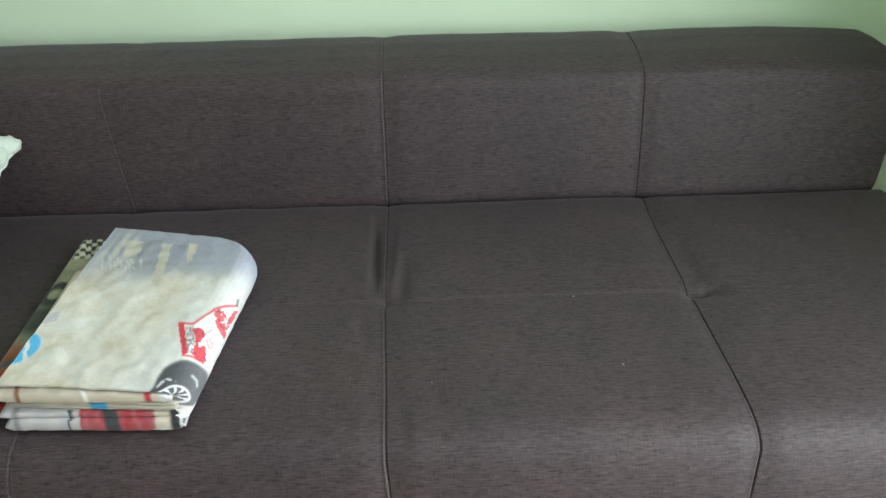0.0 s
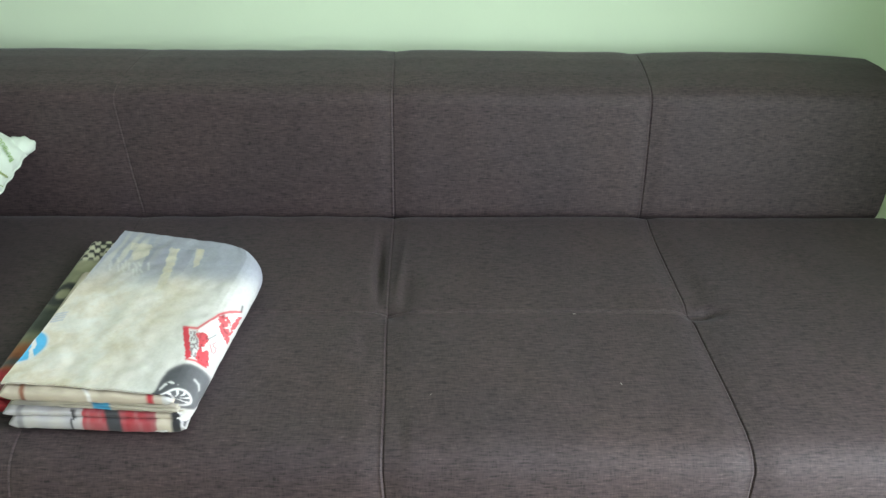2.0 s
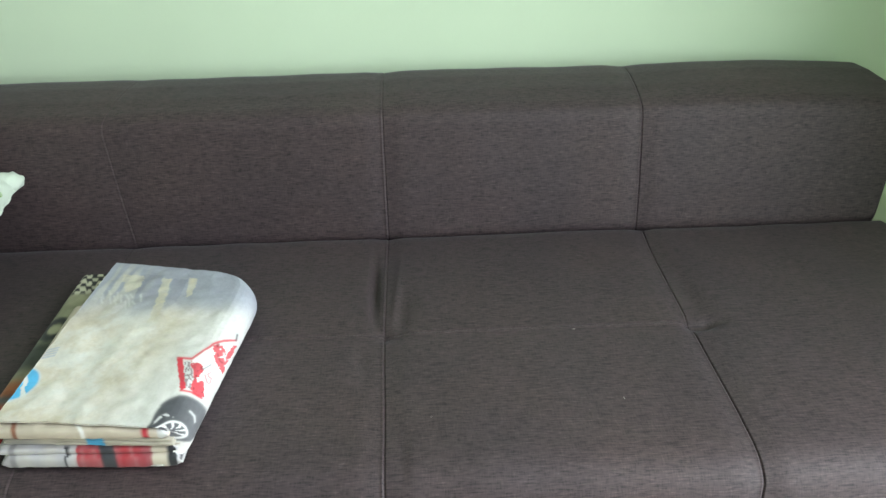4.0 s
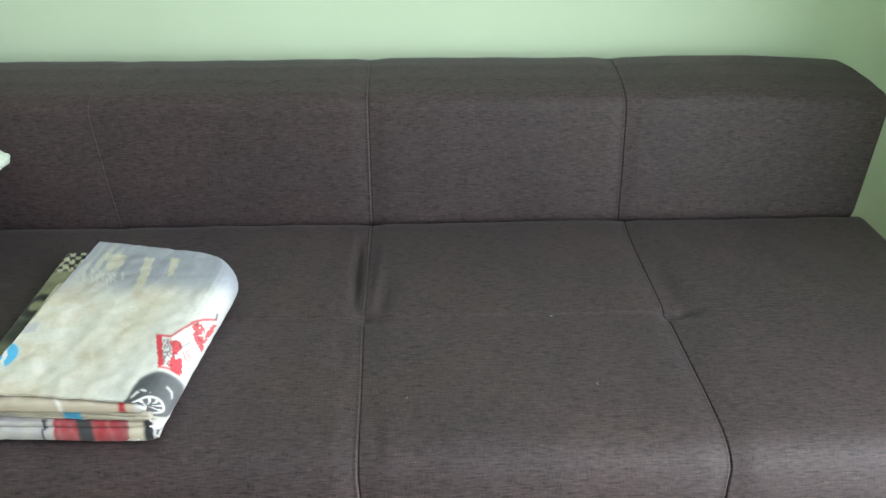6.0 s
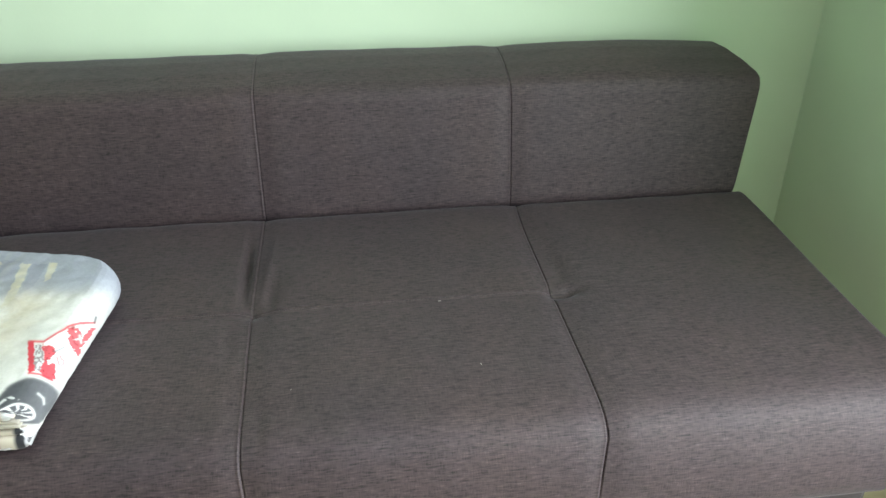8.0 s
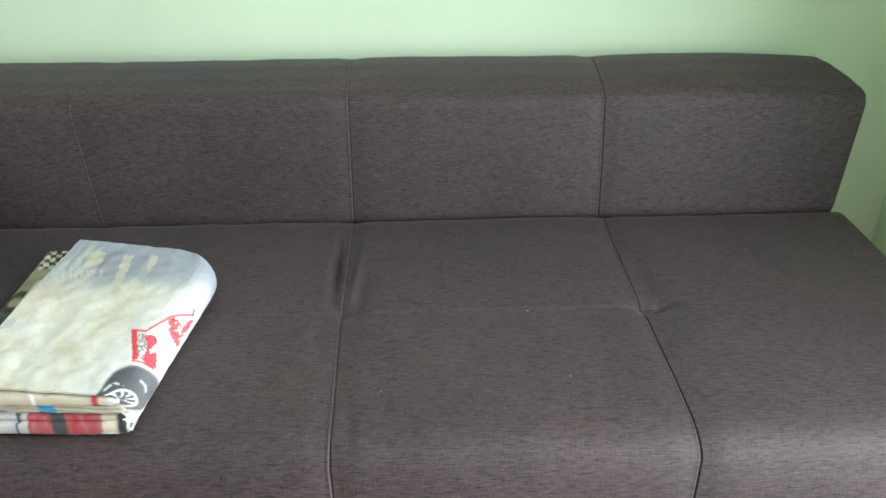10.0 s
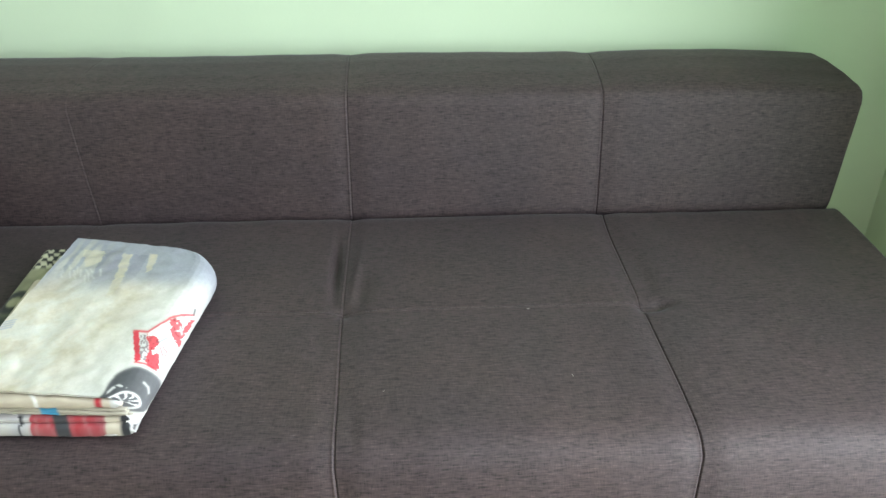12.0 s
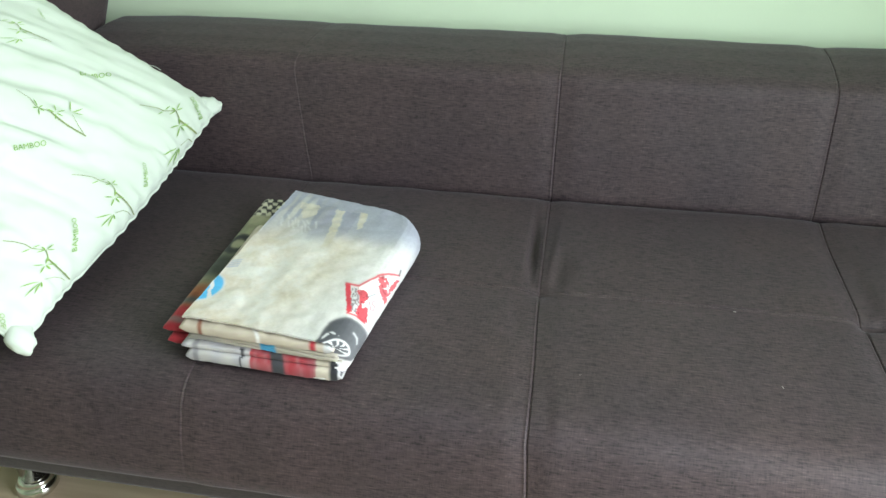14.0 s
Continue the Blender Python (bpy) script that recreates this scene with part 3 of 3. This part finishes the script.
def sheet_part(name, path, quad, thick, dye, step, label, wrinkle=0.0012, seed=1):
    """A cloth layer. path: (way across 0 to 1 and beyond, height) pairs, rounded at the folded side; quad: far-left, far-right, near-right, near-left corners."""
    p = np.array(path, float)
    fl, fr, nr, nl = [np.array(c, float) for c in quad]
    width = 0.5 * (np.linalg.norm(fr - fl) + np.linalg.norm(nr - nl))
    s = np.r_[0, np.cumsum(np.hypot(np.diff(p[:, 0]) * width, np.diff(p[:, 1])))]
    su = np.arange(0, s[-1], step)
    a, h = np.interp(su, s, p[:, 0]), np.interp(su, s, p[:, 1])
    b = np.linspace(0, 1, int(np.linalg.norm(nl - fl) / step))
    A, B = np.meshgrid(a, b, indexing="ij")
    Hh = np.meshgrid(h, b, indexing="ij")[0]
    S = np.meshgrid(su, b, indexing="ij")[0]
    edge = (fl + (nl - fl) * B[..., None])
    other = (fr + (nr - fr) * B[..., None])
    xy = edge + (other - edge) * A[..., None]
    # soft corner where the fold ends far off
    xy[..., 0] -= 0.045 * np.clip(A, 0, 1.2) ** 3 * (1 - np.sqrt(1 - np.clip(1 - B / 0.15, 0, 0.98) ** 2))
    dye_y = xy[..., 1].copy()
    # and a smaller one at the near end
    xy[..., 0] -= 0.020 * np.clip(A, 0, 1.2) ** 6 * (1 - np.sqrt(1 - np.clip(1 - (1 - B) / 0.06, 0, 0.98) ** 2))
    xy[..., 1] += 0.012 * np.clip((A - 0.86) / 0.14, 0, 1) ** 2 * np.clip((B - 0.94) / 0.06, 0, 1)
    xy[..., 1] += 0.004 * waves(A * 0.3, B * 0.1, seed, 30) * (B > 0.9)
    unroll_x = edge[..., 0] + S * (other - edge)[..., 0] / width
    colour = dye(unroll_x, dye_y)
    z = Hh + 0.0011 * cloudy(xy[..., 0] + 0.5 * xy[..., 1], xy[..., 1] - 0.3 * xy[..., 0], seed + 8, 0.016) + 0.0012 * cloudy(xy[..., 0], xy[..., 1] * 0.5, seed + 9, 0.035) + 0.6 * wrinkle * waves(xy[..., 0], xy[..., 1], seed + 3, 38) + 0.5 * wrinkle * waves(xy[..., 0], xy[..., 1], seed + 4, 95)
    outer = np.concatenate([xy, z[..., None]], 2)
    du, dv = np.gradient(outer, axis=0), np.gradient(outer, axis=1)
    n = np.cross(du, dv)
    n /= np.linalg.norm(n, axis=2)[..., None] + 1e-12
    inner = outer + n * thick
    nu, nv = A.shape
    faces = grid_faces(nu, nv, 0, True) + grid_faces(nu, nv, nu * nv, False)
    o = nu * nv
    for i in range(nu - 1):
        for j in (0, nv - 1):
            q = (i * nv + j, (i + 1) * nv + j, o + (i + 1) * nv + j, o + i * nv + j)
            faces.append(q if j == 0 else q[::-1])
    for j in range(nv - 1):
        for i in (0, nu - 1):
            q = (i * nv + j, i * nv + j + 1, o + i * nv + j + 1, o + i * nv + j)
            faces.append(q[::-1] if i == 0 else q)
    ob = part(name, np.vstack([outer.reshape(-1, 3), inner.reshape(-1, 3)]), faces, PRINT, linen, label)
    layer = ob.data.color_attributes.new("dye", "FLOAT_COLOR", "POINT")
    rgba = np.ones((2 * o, 4))
    rgba[:o, :3] = rgba[o:, :3] = colour.reshape(-1, 3)
    layer.data.foreach_set("color", rgba.ravel())
    return ob


def fold(left, z_top, z_low, back=0.3, r_scale=1.0, width=0.25):
    """Flat on top, round at the folded side, then back underneath."""
    r = (z_top - z_low) / 2
    out = [(left, z_top - 0.001), (1.0 - r / width, z_top)]
    for k in range(1, 12):
        a = math.pi * k / 12
        out.append((1.0 - r / width + math.sin(a) * r / width * r_scale, z_low + r + r * math.cos(a)))
    return out + [(1.0 - r / width, z_low), (back, z_low)]


QUAD = ((-0.437, -0.190), (-0.190, -0.250), (-0.232, -0.597), (-0.463, -0.572))
sheet_part("top_layer", fold(0.0, 0.492, 0.4285, 0.15), QUAD, 0.0022, top_print, 0.0012, "cream layer printed with a red racing car and tyre", 0.0016, 3)


def pad_part(name, x0, x1, far, near, z0, z1, dye, label, seed, skew=0.0, step=0.0025):
    """A folded wad of cloth with a soft rounded near edge, closed at both ends."""
    r = (z1 - z0) / 2
    xs = np.arange(x0, x1 + step, step)
    n1 = int((far - near) / (step * 2))
    prof = [(far - (far - near - r) * k / n1, z1) for k in range(n1)]
    prof += [(near + r - r * math.sin(math.pi * k / 14) ** 0.6, z0 + r + r * np.sign(math.cos(math.pi * k / 14)) * abs(math.cos(math.pi * k / 14)) ** 0.75) for k in range(15)]
    prof += [(near + r + (far - near - r) * k / 6, z0) for k in range(1, 7)]
    prof = np.array(prof)
    X, Y = np.meshgrid(xs, prof[:, 0], indexing="ij")
    Z = np.meshgrid(xs, prof[:, 1], indexing="ij")[1]
    f = (X - x0) / (x1 - x0)
    Y = Y + skew * f + 0.0022 * waves(X, 0 * X + seed, seed, 22) * (Y < near + 0.05)
    crease = np.clip((near + 0.09 - Y) / 0.05, 0.15, 1)
    mid = (z0 + z1) / 2 + crease * 0.0011 * waves(X, Y * 0.3, seed + 1, 26) + crease * 0.0009 * cloudy(X, Y * 0.4, seed + 2, 0.010)
    Z = mid + (Z - (z0 + z1) / 2) * (0.95 + 0.08 * cloudy(X, 0 * X, seed + 5, 0.04))
    # rounded ends
    Z = (z0 + z1) / 2 + (Z - (z0 + z1) / 2) * np.sqrt(np.clip(np.minimum(X - x0, x1 - X) / 0.008, 0.06, 1))
    Z = np.maximum(Z, SEAT + 0.003)
    P = np.stack([X, Y, Z], 2)
    nu, nv = X.shape
    faces = grid_faces(nu, nv, 0, False) + [tuple(range(nv))[::-1], tuple((nu - 1) * nv + k for k in range(nv))]
    ob = part(name, P.reshape(-1, 3), faces, PRINT, linen, label)
    layer = ob.data.color_attributes.new("dye", "FLOAT_COLOR", "POINT")
    rgba = np.ones((nu * nv, 4))
    rgba[:, :3] = dye(X, Y).reshape(-1, 3)
    layer.data.foreach_set("color", rgba.ravel())


def upper_wad(x, y):
    col = np.broadcast_to(CREAM, x.shape + (3,)).copy()
    col = blend(col, 0.5 + 0.5 * waves(x, y, 12, 40), np.array((0.48, 0.43, 0.34)))
    col = blend(col, soft(np.abs(x + 0.436 + 0.3 * (y + 0.58)) - 0.003), np.array((0.25, 0.10, 0.06)))
    col = blend(col, soft(np.abs(x + 0.36 + 0.8 * (y + 0.58)) - 0.0025), WHITEC)
    col = blend(col, soft(np.abs(x + 0.276) - 0.004), RED)
    return blend(col, soft(np.abs(x + 0.255) - 0.006), PALE)


def lower_wad(x, y):
    col = np.broadcast_to(np.array((0.42, 0.39, 0.33)), x.shape + (3,)).copy()
    col = blend(col, 0.5 + 0.5 * waves(x, y, 15, 50), np.array((0.52, 0.49, 0.42)))
    # shade below the thick fold, put into the dye near the free end
    col = blend(col, 0.55 * soft(np.abs(x + 0.435) - 0.020, 0.010), np.array((0.20, 0.20, 0.21)))
    return blend(col, soft(np.abs(x + 0.342) - 0.011), BLUE)


pad_part("upper_fold", -0.465, -0.250, -0.31, -0.583, 0.4695, 0.4860, upper_wad, "thick creased cream fold", 7, -0.014)
pad_part("thin_fold", -0.452, -0.246, -0.31, -0.574, 0.4655, 0.4705, lower_wad, "thin creased fold with blue print", 19, -0.020)
pad_part("thin_fold", -0.456, -0.244, -0.31, -0.577, 0.4600, 0.4655, lower_wad, "thin creased fold with blue print", 9, -0.018)
pad_part("thin_fold", -0.460, -0.242, -0.31, -0.574, 0.4545, 0.4600, lower_wad, "thin creased fold with blue print", 23, -0.018)
pad_part("under_layer", -0.504, -0.420, -0.176, -0.560, 0.4500, 0.4620, under_print, "olive and red printed layer sticking out", 11)
pad_part("red_fold", -0.494, -0.420, -0.300, -0.570, 0.4380, 0.4500, under_print, "rolled red edge", 17)
pad_part("bottom_layer", -0.466, -0.244, -0.250, -0.585, 0.4465, 0.4545, bottom_print, "grey layer with red print", 13, -0.008)
pad_part("bottom_layer", -0.461, -0.241, -0.250, -0.589, 0.4235, 0.4465, bottom_print, "grey layer with red print", 29, -0.008)

# ---- pillow ----
P1, P5, PQ = np.array((-0.655, -0.004, 0.560)), np.array((-0.672, -0.630, 0.448)), np.array((-0.985, -0.078, 0.849))
PU, PV = P5 - P1, PQ - P1
PN = np.cross(PV, PU)
PN /= np.linalg.norm(PN)
if PN[2] < 0:
    PN = -PN
pillow = thing("pillow", (-0.87, -0.3, 0.45), "white pillow with green bamboo print leaning on the armrest", "pillow")


def pillow_point(u, v, side=1.0, lift=0.0):
    """A place on the stuffed pillow; u along its low edge, v up the slope."""
    u, v = np.asarray(u, float), np.asarray(v, float)
    hu, hv = np.clip(4 * u * (1 - u), 0, 1), np.clip(4 * v * (1 - v), 0, 1)
    h = 0.078 * hu**0.5 * hv**0.5
    across = 0.91 * u - 0.41 * v * 0.7
    along_v = 0.41 * u + 0.91 * v
    body = np.clip(hu * hv * 1.6, 0, 1) ** 0.5
    wr = 0.0060 * cloudy(along_v * 0.35 + 3, across * 1.6 + 3, 65, 0.10) + 0.0045 * cloudy(along_v * 0.5 + 3, across * 1.5 + 3, 66, 0.045) + 0.0050 * np.sin(46 * across + 3.0 * waves(u, v, 61, 5)) * (0.35 + 0.65 * np.clip(along_v * 1.3, 0, 1)) + 0.0045 * waves(across * 3, along_v * 0.6, 62, 22)
    rim = bell(np.minimum(v, 1 - v), 0.07) * np.sin(120 * u + 9 * cloudy(u, v * 0.3, 63, 0.13)) + 0.6 * bell(np.minimum(u, 1 - u), 0.05) * np.sin(105 * v + 9 * cloudy(u * 0.3, v, 64, 0.11))
    h = h + (0.45 + 0.85 * u) * body * wr + 0.0028 * rim * np.clip(h / 0.03, 0, 1)
    # edges drawn in between the corners, gathered in small scallops
    du = (0.5 - u) * (0.050 + 0.13 * v) * (hv**0.8) - 0.0016 * bell(np.minimum(u, 1 - u), 0.02) * np.sin(60 * v + 6 * cloudy(0 * v, v, 64, 0.11)) * np.sign(0.5 - u)
    dv = (0.5 - v) * 0.060 * (hu**0.6) * (-0.45 + 1.45 / (1 + np.exp((0.76 - u) / 0.07))) + 0.003 * bell(np.minimum(v, 1 - v), 0.02) * np.sin(120 * u + 9 * cloudy(u, 0 * u, 63, 0.13)) * np.sign(0.5 - v)
    h = h * side + lift * side
    return P1 + (u + du)[..., None] * PU + (v + dv)[..., None] * PV + h[..., None] * PN


def make_pillow():
    # closer samples at the rim, where the stuffing turns over
    s = np.linspace(0, 1, 250)
    s = 0.5 - 0.5 * np.cos(np.pi * s)
    U, V = np.meshgrid(s, s, indexing="ij")
    n = len(s)
    top, low = pillow_point(U, V).reshape(-1, 3), pillow_point(U, V, -0.42).reshape(-1, 3)
    low[:, 2] = np.maximum(low[:, 2], SEAT + 0.004)
    flip = np.cross(top[n] - top[0], top[1] - top[0]) @ PN < 0
    part("front_panel", top, grid_faces(n, n, 0, not flip), PILLOW, pillow)
    part("back_panel", low, grid_faces(n, n, 0, flip), PILLOW, pillow)
    edge = [(k / 120, 0) for k in range(120)] + [(1, k / 90) for k in range(90)] + [(1 - k / 120, 1) for k in range(120)] + [(0, 1 - k / 90) for k in range(91)]
    pts = [pillow_point(np.array(a), np.array(b)) for a, b in edge]
    part("piping", *tube(pts, 0.0026), PILLOW, pillow, "gathered seam round the edge")
    # ears at the two lower corners
    for corner in (P1, P5):
        bm = bmesh.new()
        bmesh.ops.create_icosphere(bm, subdivisions=3, radius=1)
        inward = (PU if corner is P1 else -PU) / np.linalg.norm(PU) + PV / np.linalg.norm(PV)
        inward /= np.linalg.norm(inward)
        side = np.cross(inward, PN)
        vs = []
        for v in bm.verts:
            c = np.array(v.co) * (1 + 0.10 * math.sin(7 * v.co.x + 5 * v.co.y))
            vs.append(corner + inward * (0.016 + 0.026 * c[0]) + side * 0.019 * c[1] + PN * (0.012 * c[2] + 0.003))
        bm.verts.index_update()
        part("corner", vs, [[v.index for v in f.verts] for f in bm.faces], PILLOW, pillow)
        bm.free()


make_pillow()
thread = [pillow_point(np.array(0.0), np.array(0.33)) + np.array((0.007 * k, 0.0, 0.003 * k - 0.0008 * k * k)) for k in range(6)]
part("loose_thread", *tube(thread, 0.0006, 4), PILLOW, pillow, "loose white thread")


def on_pillow(axes, pts, lift=0.0022):
    """Places on the pillow of points in a motif's own axes: where it starts, its way right and its way down."""
    a = np.array(axes)
    uv = np.array([a[:2] + p[0] * a[2:4] + p[1] * a[4:] for p in pts])
    uv = np.clip(uv, 0.004, 0.996)
    return pillow_point(uv[:, 0], uv[:, 1], 1.0, lift)


def leaf(a, tip, w):
    """A pointed leaf as a strip of flat cells."""
    a, tip = np.array(a, float), np.array(tip, float)
    d = tip - a
    n = np.array((-d[1], d[0])) / (np.hypot(*d) + 1e-9)
    rows = []
    for k in range(6):
        f = k / 5
        h = w * math.sin(math.pi * min(max(f, 0.03), 0.985)) ** 0.8
        c = a + d * f
        rows += [c + n * h, c - n * h]
    faces = [(2 * k, 2 * k + 1, 2 * k + 3, 2 * k + 2) for k in range(5)]
    return rows, faces


def strip(pts, w):
    rows, faces = [], []
    pts = np.array(pts, float)
    for i, p in enumerate(pts):
        d = pts[min(i + 1, len(pts) - 1)] - pts[max(i - 1, 0)]
        n = np.array((-d[1], d[0])) / (np.hypot(*d) + 1e-9)
        rows += [p + n * w, p - n * w]
        if i:
            faces.append((2 * i - 2, 2 * i - 1, 2 * i + 1, 2 * i))
    return rows, faces


def sprig(axes, kind):
    """Bamboo sprig: a thin shoot, a jointed stem and three tufts of slim leaves."""
    if kind == 0:
        shoot = [(0, 0), (0.13, 0.05), (0.26, 0.11), (0.36, 0.19), (0.53, 0.25), (0.58, 0.34), (0.63, 0.45)]
        stem = [(0.60, 0.40), (0.70, 0.50), (0.80, 0.59), (0.90, 0.67), (1.0, 0.755)]
        side = [(0.95, 0.79), (0.88, 0.76), (0.80, 0.73), (0.70, 0.78)]
        tufts = [((0.36, 0.19), [(0.27, 0.23), (0.43, 0.14)]), ((0.53, 0.25), [(0.46, 0.18), (0.58, 0.13), (0.63, 0.24), (0.44, 0.27)]),
                 ((0.62, 0.50), [(0.48, 0.49), (0.60, 0.37), (0.76, 0.52), (0.61, 0.66), (0.71, 0.60)]),
                 ((0.67, 0.80), [(0.46, 0.83), (0.57, 1.00), (0.67, 0.99), (0.72, 0.90)])]
    else:
        shoot = [(0, 0), (0.08, 0.08), (0.17, 0.15), (0.22, 0.26), (0.27, 0.31), (0.38, 0.34), (0.48, 0.37)]
        stem = [(0.46, 0.37), (0.58, 0.47), (0.72, 0.56), (0.86, 0.63), (1.0, 0.70)]
        side = [(0.80, 0.38), (0.83, 0.47), (0.88, 0.56), (0.965, 0.665)]
        tufts = [((0.27, 0.31), [(0.22, 0.15), (0.18, 0.31), (0.36, 0.36), (0.28, 0.42), (0.35, 0.27)]),
                 ((0.53, 0.38), [(0.55, 0.20), (0.70, 0.31), (0.39, 0.32), (0.64, 0.43), (0.52, 0.48)]),
                 ((0.79, 0.33), [(0.84, 0.10), (1.03, 0.21), (1.03, 0.32)])]
    verts, faces = [], []

    def add(rows, fs):
        start = len(verts)
        verts.extend(rows)
        faces.extend([tuple(start + k for k in f) for f in fs])

    add(*strip(shoot, 0.005))
    add(*strip(stem, 0.010))
    add(*strip(side, 0.004))
    for a in stem[1:-1]:
        add(*leaf((a[0] - 0.016, a[1] + 0.016), (a[0] + 0.016, a[1] - 0.016), 0.007))
    part("printed_stem", on_pillow(axes, verts), faces, OLIVE_INK, pillow, "olive printed bamboo stem")
    verts, faces = [], []
    for base, tips in tufts:
        for tip in tips:
            start = (base[0] + 0.12 * (tip[0] - base[0]), base[1] + 0.12 * (tip[1] - base[1]))
            add(*leaf(start, tip, 0.010))
    part("printed_leaves", on_pillow(axes, verts, 0.0024), faces, GREEN_INK, pillow, "green printed bamboo leaves")


def word(axes):
    """The word BAMBOO laid on the pillow."""
    cu = bpy.data.curves.new("word", "FONT")
    cu.body, cu.size, cu.align_x, cu.align_y = "BAMBOO", 1.0, "CENTER", "CENTER"
    cu.resolution_u, cu.offset = 2, 0.0
    tmp = bpy.data.objects.new("word", cu)
    me = bpy.data.meshes.new_from_object(tmp)
    co = np.array([v.co[:2] for v in me.vertices])
    faces = [tuple(p.vertices) for p in me.polygons]
    bpy.data.objects.remove(tmp)
    bpy.data.meshes.remove(me)
    half = np.ptp(co[:, 0]) / 2
    pts = [(x / half, -y / half) for x, y in co]
    part("printed_word", on_pillow(axes, pts, 0.0030), faces, GREEN_INK, pillow, "green printed word BAMBOO")


# start, way right and way down of each print, along the low edge and up the slope
for kind, *axes in ((1, 0.510, 0.521, -0.105, -0.141, 0.122, -0.143),
                    (0, 0.270, 0.226, -0.302, -0.142, 0.261, -0.127),
                    (0, 0.333, 0.812, -0.162, -0.217, 0.111, -0.023),
                    (0, 0.619, 0.228, -0.180, -0.169, 0.141, -0.076),
                    (0, 0.866, 0.232, -0.171, -0.187, 0.150, -0.044),
                    (1, 0.845, 0.560, -0.100, -0.137, 0.102, -0.139)):
    sprig(axes, kind)
for axes in ((0.275, 0.400, -0.046, -0.033, 0.042, -0.040),
             (0.630, 0.373, -0.036, -0.026, 0.032, -0.042),
             (0.089, 0.067, -0.026, 0.041, -0.063, -0.018),
             (0.443, 0.059, -0.019, 0.028, -0.033, -0.026),
             (0.728, 0.095, -0.028, 0.037, -0.036, -0.024),
             (0.995, 0.079, -0.018, 0.025, -0.017, -0.034),
             (0.148, 0.682, -0.011, 0.021, -0.020, -0.006)):
    word(axes)

# ---- lint and a loose thread ----
def lint(x, y, z, size, seed):
    r = np.random.RandomState(seed)
    pts = [(x + size * (k / 5 - 0.5) * math.cos(seed), y + size * (k / 5 - 0.5) * math.sin(seed), z + 0.0008 + 0.0006 * r.rand()) for k in range(6)]
    v, f = tube(pts, 0.0006, 4)
    ob = new("lint", mesh_of("lint", np.array(v) - np.array((x, y, z)), f, LINT))
    ob.location = (x, y, z)
    tagged(ob, "small pale fleck of lint on the sofa fabric", "lint", "lint on the sofa")


for n, (x, y) in enumerate(((0.292, -0.334), (0.068, -0.521), (0.246, -0.040), (0.40, -0.10), (0.13, -0.46), (0.33, -0.50))):
    lint(x, y, SEAT + 0.0025, 0.004, n)


# ---- floor boards ----
def floor_boards():
    fl = bpy.data.objects["floor"]
    length, width = 1.28, 0.193
    made = {}
    for row in range(31):
        for col in range(6):
            a = X0 - 0.43 * (row % 3) + (col - 0.5) * length
            b = min(a + length, X1 + 0.1)
            a = max(a, X0 - 0.1)
            if b - a < 0.05:
                continue
            size = round(b - a, 3)
            if size not in made:
                v, f = box_mesh((0.0008, 0.0008, -0.008), (size - 0.0008, width - 0.0008, 0.0), 0.0012)
                made[size] = mesh_of("board", v, f, PLANK, False)
            ob = new("board", made[size])
            ob.location = (a, Y0 + row * width, 0)
            ob.parent = fl


floor_boards()
